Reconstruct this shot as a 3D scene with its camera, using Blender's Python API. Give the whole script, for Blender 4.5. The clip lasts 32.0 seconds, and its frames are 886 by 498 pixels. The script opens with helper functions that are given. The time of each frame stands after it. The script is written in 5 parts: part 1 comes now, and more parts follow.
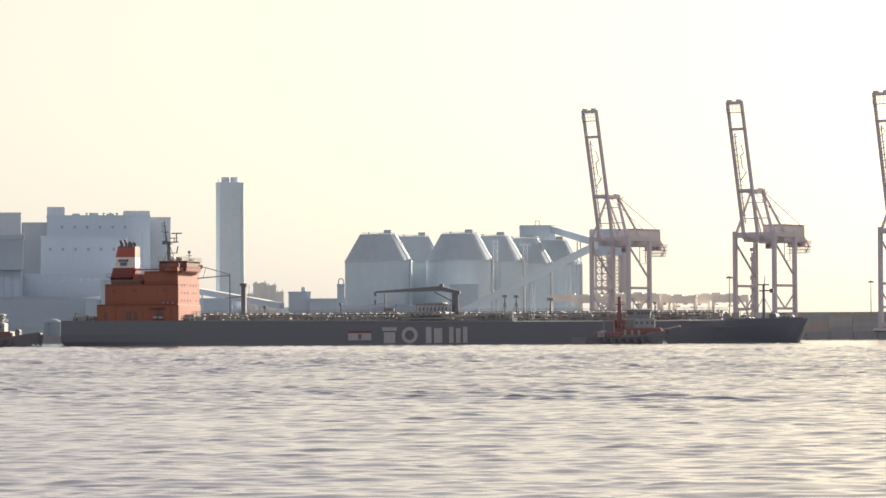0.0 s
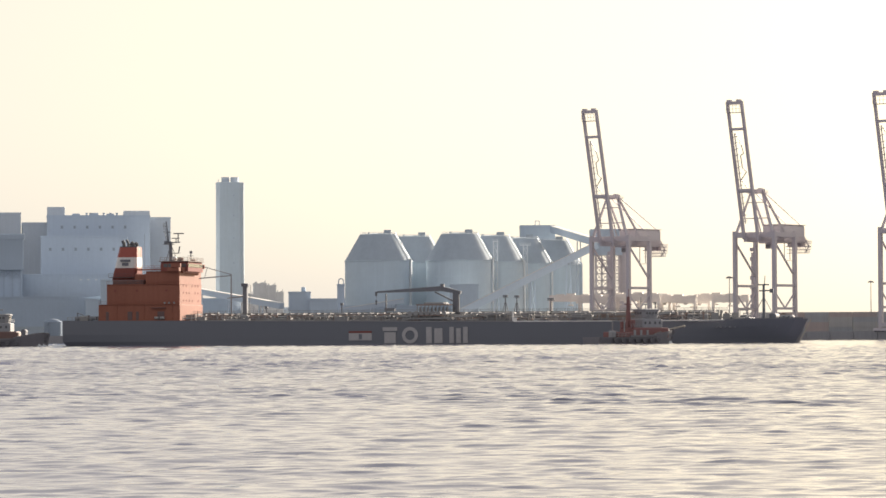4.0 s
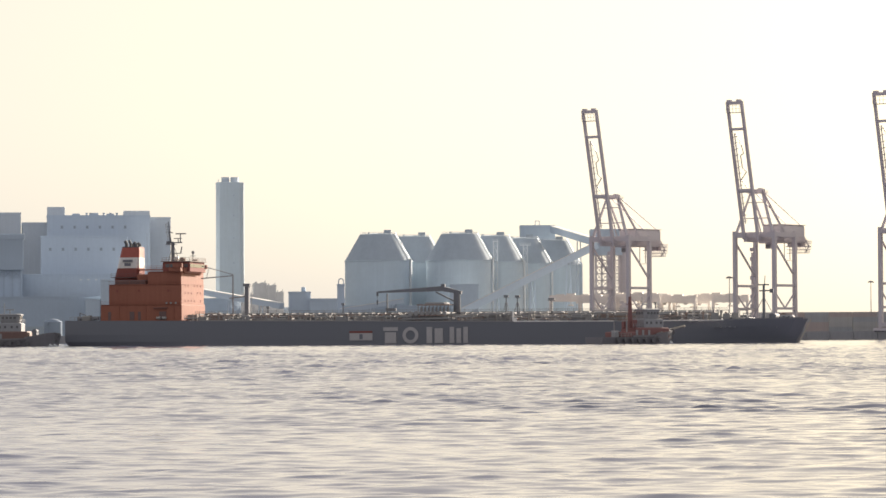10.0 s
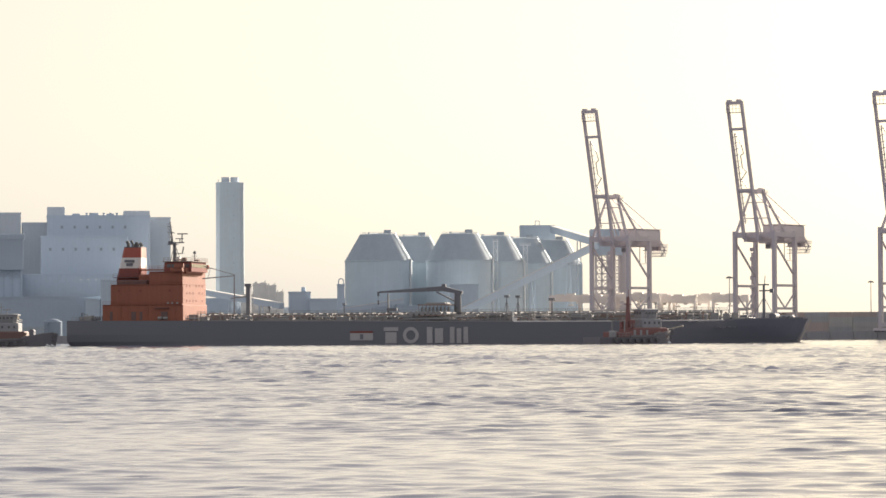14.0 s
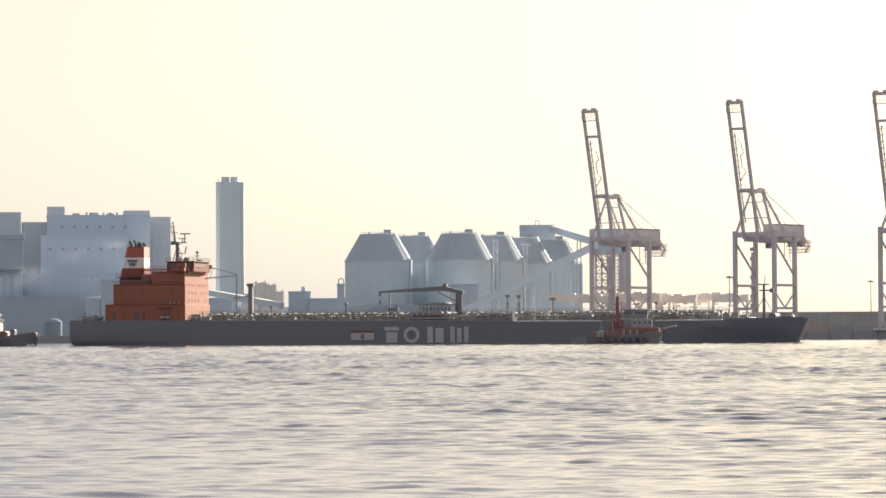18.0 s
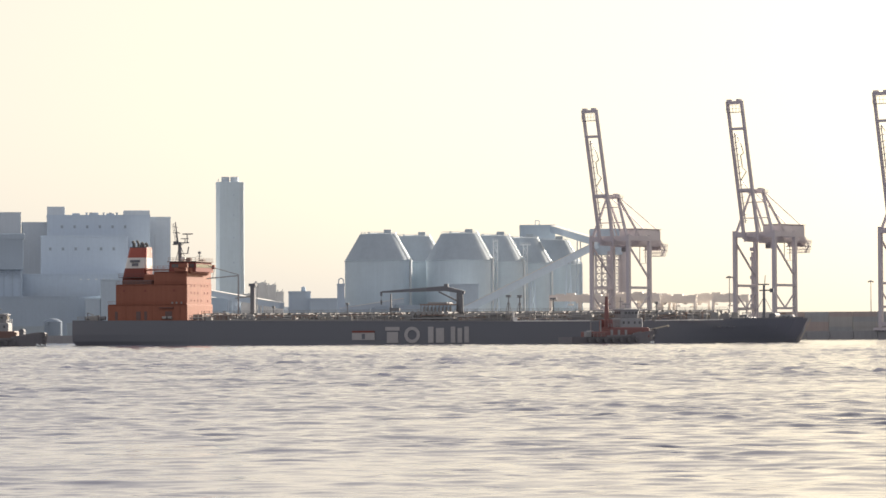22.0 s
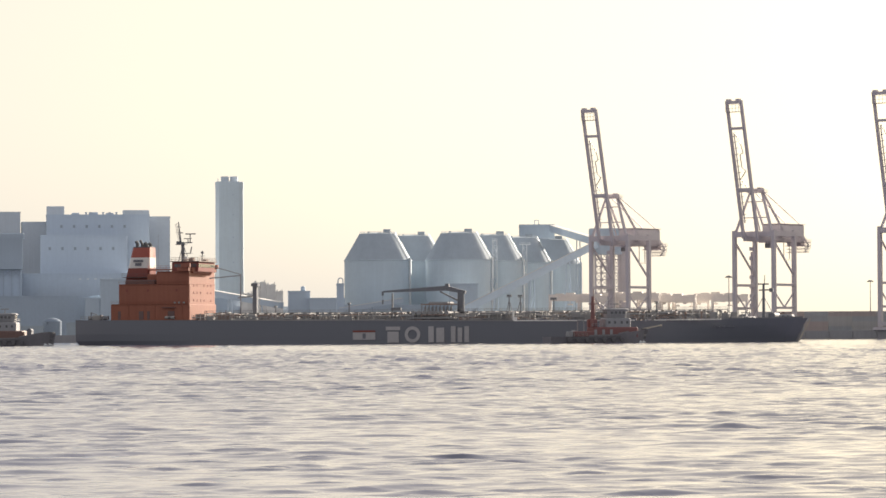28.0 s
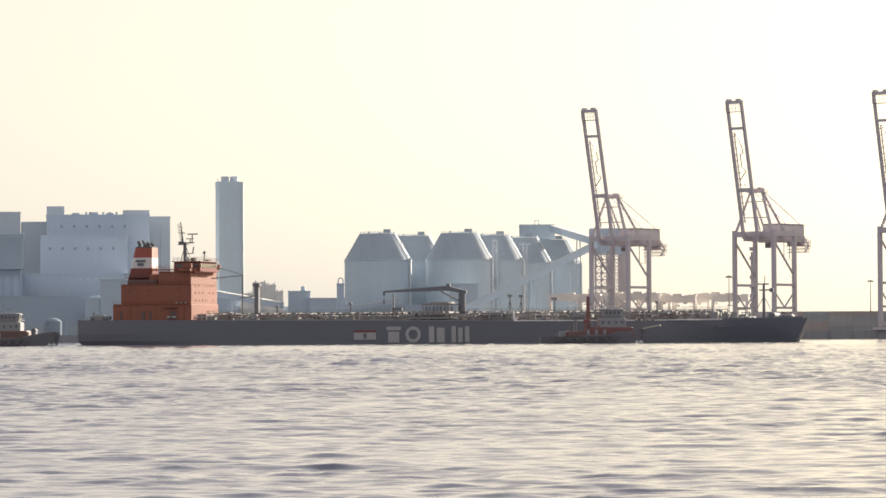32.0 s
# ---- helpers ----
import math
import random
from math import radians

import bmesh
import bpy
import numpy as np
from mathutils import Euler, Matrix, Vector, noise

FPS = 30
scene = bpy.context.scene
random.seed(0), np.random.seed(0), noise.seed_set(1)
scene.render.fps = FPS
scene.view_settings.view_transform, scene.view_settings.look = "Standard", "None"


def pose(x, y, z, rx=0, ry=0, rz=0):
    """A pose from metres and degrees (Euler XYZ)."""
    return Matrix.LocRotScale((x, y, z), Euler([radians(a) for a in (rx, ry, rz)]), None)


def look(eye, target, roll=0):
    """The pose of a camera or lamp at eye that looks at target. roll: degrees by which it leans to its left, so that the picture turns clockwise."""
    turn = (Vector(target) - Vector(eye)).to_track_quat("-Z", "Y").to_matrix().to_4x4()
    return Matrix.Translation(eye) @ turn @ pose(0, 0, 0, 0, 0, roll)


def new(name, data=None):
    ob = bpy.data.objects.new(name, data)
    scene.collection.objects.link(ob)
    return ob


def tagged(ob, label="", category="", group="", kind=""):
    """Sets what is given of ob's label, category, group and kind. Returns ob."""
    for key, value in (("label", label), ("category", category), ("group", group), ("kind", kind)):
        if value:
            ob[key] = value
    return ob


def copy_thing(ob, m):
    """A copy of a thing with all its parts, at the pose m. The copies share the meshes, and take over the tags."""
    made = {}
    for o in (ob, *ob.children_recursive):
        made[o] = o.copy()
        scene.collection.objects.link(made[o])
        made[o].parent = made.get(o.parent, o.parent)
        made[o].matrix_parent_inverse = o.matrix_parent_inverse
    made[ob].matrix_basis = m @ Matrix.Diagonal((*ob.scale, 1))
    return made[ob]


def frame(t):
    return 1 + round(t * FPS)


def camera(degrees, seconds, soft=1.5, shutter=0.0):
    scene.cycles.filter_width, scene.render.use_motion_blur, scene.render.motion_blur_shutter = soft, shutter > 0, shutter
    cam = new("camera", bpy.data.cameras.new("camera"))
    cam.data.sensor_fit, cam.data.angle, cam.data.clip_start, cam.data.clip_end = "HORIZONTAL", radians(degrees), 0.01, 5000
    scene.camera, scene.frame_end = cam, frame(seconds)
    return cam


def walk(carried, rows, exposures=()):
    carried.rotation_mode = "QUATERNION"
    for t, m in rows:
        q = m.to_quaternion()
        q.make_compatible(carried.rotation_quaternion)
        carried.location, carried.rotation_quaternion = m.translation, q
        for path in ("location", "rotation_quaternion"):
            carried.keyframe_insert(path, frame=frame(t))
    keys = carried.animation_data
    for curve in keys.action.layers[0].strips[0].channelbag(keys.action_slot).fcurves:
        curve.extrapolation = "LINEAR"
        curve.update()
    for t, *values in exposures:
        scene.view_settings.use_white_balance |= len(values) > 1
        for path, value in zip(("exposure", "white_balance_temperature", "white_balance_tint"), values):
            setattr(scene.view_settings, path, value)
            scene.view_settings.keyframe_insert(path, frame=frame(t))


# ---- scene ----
cam = camera(15.396, 32.0, soft=1.6)


def aim(right, up):
    """The tripod's aim, with a turn to the right and up in thousandths of a degree."""
    yaw, lift = radians(right / 1000), radians(1.5555 + up / 1000)
    eye = Vector((0, 0, 2.0))
    return look(eye, eye + 1000 * Vector((math.sin(yaw), math.cos(yaw), math.tan(lift))), -0.309)


# a tripod that sags a trifle and is knocked once
walk(cam, [(0, aim(0, 0)), (17.0, aim(0, 0)), (17.6, aim(0, -5)), (23.2, aim(0, -6)), (23.5, aim(4, -33)),
           (23.9, aim(10, -12)), (29.0, aim(9, -12)), (32.0, aim(7, -12))])

# ---- world, sun, exposure ----
SUN_AZ, SUN_EL = 34.0, 18.0      # degrees right of the view's axis, above the horizon
world = bpy.data.worlds.new("hazy_sky")
scene.world = world
world.use_nodes = True
wn = world.node_tree.nodes
sky = wn.new("ShaderNodeTexSky")
sky.sky_type, sky.sun_disc = "NISHITA", False
sky.sun_elevation, sky.sun_rotation = radians(SUN_EL), radians(SUN_AZ)
sky.air_density, sky.dust_density, sky.ozone_density = 1.0, 2.2, 1.0
wn["Background"].inputs["Strength"].default_value = 0.055
# milky haze takes most of the sky's colour
grey, milk = wn.new("ShaderNodeRGBToBW"), wn.new("ShaderNodeMix")
tint = wn.new("ShaderNodeMix")
tint.data_type = milk.data_type = "RGBA"
tint.blend_type = "MULTIPLY"
tint.inputs["Factor"].default_value, milk.inputs["Factor"].default_value = 1.0, 0.87
tint.inputs["B"].default_value = (1.162, 0.933, 0.478, 1)
wl = world.node_tree.links
wl.new(sky.outputs[0], grey.inputs[0]), wl.new(grey.outputs[0], tint.inputs["A"])
wl.new(sky.outputs[0], milk.inputs["A"]), wl.new(tint.outputs["Result"], milk.inputs["B"])
# light scattered evenly by the haze all round
veil = wn.new("ShaderNodeMix")
veil.data_type = "RGBA"
veil.inputs["Factor"].default_value, veil.inputs["B"].default_value = 0.48, (6.1, 6.4, 7.5, 1)
wl.new(milk.outputs["Result"], veil.inputs["A"])
wl.new(veil.outputs["Result"], wn["Background"].inputs["Color"])

sun_data = bpy.data.lights.new("sun", "SUN")
sun_data.energy, sun_data.angle, sun_data.color = 5.0, radians(0.6), (1.0, 0.88, 0.74)
sun = new("sun", sun_data)
sun_way = Vector((math.sin(radians(SUN_AZ)) * math.cos(radians(SUN_EL)), math.cos(radians(SUN_AZ)) * math.cos(radians(SUN_EL)), math.sin(radians(SUN_EL))))
sun.matrix_world = look(sun_way * 4000, (0, 0, 0))
scene.view_settings.exposure = 1.39


# ---- materials ----
def paint(name, colour, rough=0.55, metal=0.0, vary=0.18, grain=1.5, stain=0.06, streak=0.0, bump=0.02, tone=None, spec=0.5):
    """A weathered surface: broad stains, fine grain, vertical streaks and a slight relief, in metres."""
    m = bpy.data.materials.new(name)
    m.use_nodes = True
    n, k = m.node_tree.nodes, m.node_tree.links
    b = n["Principled BSDF"]
    b.inputs["Roughness"].default_value, b.inputs["Metallic"].default_value = rough, metal
    b.inputs["Specular IOR Level"].default_value = spec
    co = n.new("ShaderNodeTexCoord")
    fine, broad = n.new("ShaderNodeTexNoise"), n.new("ShaderNodeTexNoise")
    fine.inputs["Scale"].default_value, fine.inputs["Detail"].default_value = grain, 5
    broad.inputs["Scale"].default_value, broad.inputs["Detail"].default_value = stain, 4
    k.new(co.outputs["Object"], fine.inputs["Vector"]), k.new(co.outputs["Object"], broad.inputs["Vector"])
    add = n.new("ShaderNodeMath")
    add.operation = "MULTIPLY_ADD"
    add.inputs[1].default_value = 0.45
    k.new(fine.outputs["Fac"], add.inputs[0])
    scaled = n.new("ShaderNodeMath")
    scaled.operation, scaled.inputs[1].default_value = "MULTIPLY", 0.55
    k.new(broad.outputs["Fac"], scaled.inputs[0]), k.new(scaled.outputs[0], add.inputs[2])
    value = add.outputs[0]
    if streak:
        squeeze = n.new("ShaderNodeMapping")
        squeeze.inputs["Scale"].default_value = (0.9, 0.9, 0.04)
        runs = n.new("ShaderNodeTexNoise")
        runs.inputs["Scale"].default_value, runs.inputs["Detail"].default_value = 1.0, 4
        k.new(co.outputs["Object"], squeeze.inputs["Vector"]), k.new(squeeze.outputs[0], runs.inputs["Vector"])
        mix = n.new("ShaderNodeMix")
        mix.inputs["Factor"].default_value = streak
        k.new(value, mix.inputs["A"]), k.new(runs.outputs["Fac"], mix.inputs["B"])
        value = mix.outputs["Result"]
    ramp = n.new("ShaderNodeValToRGB")
    worn = tone or tuple(c * 0.7 for c in colour)
    e = ramp.color_ramp.elements
    e[0].position, e[1].position = 0.3, 0.68
    e[0].color = (*[c + (w - c) * min(1, vary * 2.2) for c, w in zip(colour, worn)], 1)
    e[1].color = (*[min(1, c * (1 + vary * 0.3)) for c in colour], 1)
    k.new(value, ramp.inputs["Fac"]), k.new(ramp.outputs["Color"], b.inputs["Base Color"])
    rel = n.new("ShaderNodeBump")
    rel.inputs["Strength"].default_value, rel.inputs["Distance"].default_value = 0.5, bump
    k.new(fine.outputs["Fac"], rel.inputs["Height"]), k.new(rel.outputs[0], b.inputs["Normal"])
    return m


# the hull's black is lifted to a bluish grey to include haze
HULL = paint("hull_black_paint", (0.134, 0.141, 0.163), 0.5, vary=0.25, streak=0.5, tone=(0.147, 0.154, 0.176))
# green and blue raised so that the orange looks veiled by haze
ORANGE = paint("orange_paint", (0.29, 0.116, 0.077), 0.65, spec=0.15, vary=0.3, streak=0.4, tone=(0.2, 0.082, 0.058))
GRIME = paint("grimy_casing_paint", (0.16, 0.11, 0.105), 0.8, spec=0.1, vary=0.3)
TUG_BROWN = paint("tug_brown_paint", (0.17, 0.1, 0.085), 0.6, vary=0.25)
RED = paint("funnel_red_paint", (0.36, 0.085, 0.06), 0.5, vary=0.2)
MAROON = paint("maroon_paint", (0.23, 0.082, 0.07), 0.75, spec=0.12, vary=0.2)
WHITE = paint("white_paint", (0.66, 0.645, 0.62), 0.45, vary=0.2, streak=0.4, tone=(0.5, 0.45, 0.4))
PALE = paint("faded_white_lettering", (0.42, 0.4, 0.4), 0.55, vary=0.25)
# steel, soot and glass are painted lighter to carry the haze before them
DARK = paint("dark_steel", (0.175, 0.18, 0.2), 0.75, spec=0.2, vary=0.3)
SOOT = paint("sooty_steel", (0.1, 0.1, 0.105), 0.7, vary=0.3)
GLASS = paint("dark_window_glass", (0.1, 0.1, 0.105), 0.12, vary=0.2)
EDGE = paint("pale_gunwale_paint", (0.8, 0.77, 0.73), 0.5, vary=0.3)
DECK = paint("deck_red_oxide", (0.2, 0.11, 0.09), 0.7, vary=0.3)
# deck pipes and rust: base colours raised in place of haze
PIPE = paint("grey_pipe_paint", (0.29, 0.285, 0.285), 0.75, spec=0.15, vary=0.3)
PIPE_LIGHT = paint("pale_pipe_paint", (0.33, 0.32, 0.31), 0.75, spec=0.15, vary=0.3)
RUST = paint("rusty_brown_steel", (0.28, 0.215, 0.19), 0.8, spec=0.15, vary=0.35)
FOAM = paint("white_foam", (0.8, 0.82, 0.82), 0.8, vary=0.2)
ROPE = paint("mooring_rope", (0.45, 0.4, 0.32), 0.9, vary=0.2)
RUBBER = paint("black_rubber", (0.125, 0.12, 0.125), 0.8, vary=0.3)
# haze is mixed into the tug colours: whites dimmed, red muted, hull lifted
TUG_WHITE = paint("tug_dull_white", (0.3, 0.3, 0.31), 0.7, spec=0.2, vary=0.25, streak=0.4)
TUG_GREY = paint("tug_grey_paint", (0.31, 0.308, 0.315), 0.7, spec=0.2, vary=0.25, streak=0.4)
TUG_HULL = paint("tug_dark_hull", (0.18, 0.172, 0.182), 0.5, vary=0.3, streak=0.3)
TUG_RED = paint("tug_red_paint", (0.2, 0.085, 0.078), 0.5, vary=0.25)
# haze over the cranes is put into their paint as paleness
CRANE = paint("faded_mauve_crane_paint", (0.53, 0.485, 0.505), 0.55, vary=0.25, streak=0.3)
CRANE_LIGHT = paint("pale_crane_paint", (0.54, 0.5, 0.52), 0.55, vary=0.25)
CABLE = paint("steel_cable", (0.26, 0.245, 0.25), 0.5, vary=0.2)
# far buildings: the blue of distant haze is mixed into the sheeting colours
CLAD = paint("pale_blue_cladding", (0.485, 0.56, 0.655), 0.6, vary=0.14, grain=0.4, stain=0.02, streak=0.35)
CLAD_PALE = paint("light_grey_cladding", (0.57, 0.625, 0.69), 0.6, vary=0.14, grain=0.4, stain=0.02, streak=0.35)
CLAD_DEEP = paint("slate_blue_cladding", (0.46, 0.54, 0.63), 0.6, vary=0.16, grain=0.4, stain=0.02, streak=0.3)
SILO_ROOF = paint("silo_roof_grey_metal", (0.38, 0.435, 0.49), 0.85, vary=0.2, grain=0.3, stain=0.03)
GALLERY = paint("gallery_pale_blue_sheeting", (0.62, 0.72, 0.82), 0.6, vary=0.14, grain=0.4, stain=0.03, streak=0.3)
SILO_WALL = paint("silo_wall_pale_blue", (0.54, 0.63, 0.7), 0.6, vary=0.15, grain=0.3, stain=0.03, streak=0.3)
TRIM = paint("bright_galvanised_trim", (0.64, 0.67, 0.69), 0.5, spec=0.4, vary=0.15)
# the chimney's concrete takes the same haze tint in its colour
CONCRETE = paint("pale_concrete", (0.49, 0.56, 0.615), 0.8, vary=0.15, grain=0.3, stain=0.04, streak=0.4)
QUAY = paint("quay_concrete", (0.3, 0.295, 0.305), 0.85, vary=0.3, streak=0.4)
GROUND = paint("dark_yard_asphalt", (0.08, 0.08, 0.085), 0.9, vary=0.3)
# gantry beige brightened by the lift that haze would give
BEIGE = paint("beige_gantry_paint", (0.78, 0.72, 0.67), 0.55, vary=0.2)
# container colours washed out to a light grey that stands for haze
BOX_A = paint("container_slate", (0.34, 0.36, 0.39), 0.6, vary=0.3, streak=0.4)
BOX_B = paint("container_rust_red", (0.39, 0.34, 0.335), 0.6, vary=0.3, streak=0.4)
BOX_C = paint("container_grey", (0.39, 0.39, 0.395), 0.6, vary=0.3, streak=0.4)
# tank colour held down, as haze would dull its sunlit side
TANK = paint("grey_tank_paint", (0.235, 0.275, 0.335), 0.9, spec=0.05, vary=0.15, streak=0.3)


def sea(name):
    m = bpy.data.materials.new(name)
    m.use_nodes = True
    n, k = m.node_tree.nodes, m.node_tree.links
    b = n["Principled BSDF"]
    b.inputs["Base Color"].default_value = (0.098, 0.103, 0.158, 1)
    b.inputs["Roughness"].default_value, b.inputs["IOR"].default_value = 0.08, 1.333
    co = n.new("ShaderNodeTexCoord")
    heights = []
    for scale, stretch in ((2.3, 0.7), (5.5, 0.6)):
        place, tex = n.new("ShaderNodeMapping"), n.new("ShaderNodeTexNoise")
        place.inputs["Scale"].default_value = (stretch, 1, 1)
        tex.inputs["Scale"].default_value, tex.inputs["Detail"].default_value = scale, 3
        k.new(co.outputs["Object"], place.inputs["Vector"]), k.new(place.outputs[0], tex.inputs["Vector"])
        heights.append(tex.outputs["Fac"])
    first, second = n.new("ShaderNodeBump"), n.new("ShaderNodeBump")
    first.inputs["Distance"].default_value, second.inputs["Distance"].default_value = 0.045, 0.004
    second.inputs["Strength"].default_value = 1.0
    # the open harbour is rougher than the water under the shore
    split, rougher = n.new("ShaderNodeSeparateXYZ"), n.new("ShaderNodeMapRange")
    rougher.inputs["From Min"].default_value, rougher.inputs["From Max"].default_value = 70, 420
    rougher.inputs["To Min"].default_value, rougher.inputs["To Max"].default_value = 0.2, 1.0
    k.new(co.outputs["Object"], split.inputs[0]), k.new(split.outputs["Y"], rougher.inputs["Value"]), k.new(rougher.outputs[0], first.inputs["Strength"])
    k.new(heights[0], first.inputs["Height"]), k.new(heights[1], second.inputs["Height"])
    k.new(first.outputs[0], second.inputs["Normal"]), k.new(second.outputs[0], b.inputs["Normal"])
    return m


SEA = sea("grey_sea_water")


# ---- building helpers ----
class Geo:
    """Vertices and faces of one part."""

    def __init__(self):
        self.v, self.f = [], []

    def add(self, pts, faces):
        o = len(self.v)
        self.v += [tuple(p) for p in pts]
        self.f += [tuple(o + i for i in f) for f in faces]
        return self

    def box(self, x0, x1, y0, y1, z0, z1, taper=0.0):
        """A box; taper draws its top in."""
        t = taper
        p = [(x0, y0, z0), (x1, y0, z0), (x1, y1, z0), (x0, y1, z0),
             (x0 + t, y0 + t, z1), (x1 - t, y0 + t, z1), (x1 - t, y1 - t, z1), (x0 + t, y1 - t, z1)]
        return self.add(p, [(3, 2, 1, 0), (4, 5, 6, 7), (0, 1, 5, 4), (1, 2, 6, 5), (2, 3, 7, 6), (3, 0, 4, 7)])

    def solid(self, x0, x1, y0, y1, z0, z1, b=0.25):
        """A block with its upright and upper edges chamfered."""
        def ring(x0, x1, y0, y1, z, b):
            return [(x0 + b, y0, z), (x1 - b, y0, z), (x1, y0 + b, z), (x1, y1 - b, z), (x1 - b, y1, z), (x0 + b, y1, z), (x0, y1 - b, z), (x0, y0 + b, z)]
        return self.loft([ring(x0, x1, y0, y1, z0, b), ring(x0, x1, y0, y1, z1 - b, b), ring(x0 + b, x1 - b, y0 + b, y1 - b, z1, b)])

    def loft(self, rings, caps=True):
        n = len(rings[0])
        o = len(self.v)
        for r in rings:
            self.v += [tuple(p) for p in r]
        for i in range(len(rings) - 1):
            for j in range(n):
                a, b = o + i * n + j, o + i * n + (j + 1) % n
                self.f.append((a, b, b + n, a + n))
        if caps:
            self.f.append(tuple(o + j for j in reversed(range(n))))
            self.f.append(tuple(o + (len(rings) - 1) * n + j for j in range(n)))
        return self

    def beam(self, p, q, w, h=None, w2=None, h2=None):
        """A square bar from p to q, w wide and h high, which may taper."""
        p, q = Vector(p), Vector(q)
        h = w if h is None else h
        w2, h2 = (w if w2 is None else w2), (h if h2 is None else h2)
        d = (q - p).normalized()
        side = d.cross(Vector((0, 0, 1)))
        side = side.normalized() if side.length > 0.05 else Vector((0, 1, 0))
        up = side.cross(d).normalized()
        def ring(c, w, h):
            return [c - side * w / 2 - up * h / 2, c + side * w / 2 - up * h / 2, c + side * w / 2 + up * h / 2, c - side * w / 2 + up * h / 2]
        return self.loft([ring(p, w, h), ring(q, w2, h2)])

    def tube(self, p, q, r, r2=None, n=8):
        p, q = Vector(p), Vector(q)
        r2 = r if r2 is None else r2
        d = (q - p).normalized()
        a = d.orthogonal().normalized()
        b = d.cross(a)
        def ring(c, r):
            return [c + (a * math.cos(2 * math.pi * i / n) + b * math.sin(2 * math.pi * i / n)) * r for i in range(n)]
        return self.loft([ring(p, r), ring(q, r2)])

    def lathe(self, profile, n=32, c=(0, 0, 0)):
        """A turned form: profile rows of radius and height."""
        return self.loft([[(c[0] + r * math.cos(2 * math.pi * i / n), c[1] + r * math.sin(2 * math.pi * i / n), c[2] + z) for i in range(n)] for r, z in profile])

    def mesh(self, name, smooth=False):
        me = bpy.data.meshes.new(name)
        me.from_pydata(self.v, [], self.f)
        if smooth:
            me.polygons.foreach_set("use_smooth", [True] * len(me.polygons))
        me.update()
        return me


def part(name, geo, material, parent, label="", smooth=False):
    me = geo.mesh(name, smooth)
    me.materials.append(material)
    ob = new(name, me)
    ob.parent = parent
    return tagged(ob, label)


def again(ob, m):
    """A like piece that shares the mesh of ob, under the same parent."""
    c = new(ob.name.split(".")[0], ob.data)
    c.parent, c.matrix_basis = ob.parent, m
    return c


def thing(name, label, category, m=None, group="", kind=""):
    ob = new(name)
    ob.empty_display_size = 0.5
    if m is not None:
        ob.matrix_basis = m
    return tagged(ob, label, category, group, kind)


def rail(g, pts, height=1.1, post=2.5, r=0.035):
    """A guard rail along points: posts and two bars."""
    for a, b in zip(pts, pts[1:]):
        a, b = Vector(a), Vector(b)
        n = max(1, round((b - a).length / post))
        for i in range(n + 1):
            p = a.lerp(b, i / n)
            g.beam(p, p + Vector((0, 0, height)), r * 2)
        for z in (height * 0.5, height):
            g.beam(a + Vector((0, 0, z)), b + Vector((0, 0, z)), r * 2)
    return g


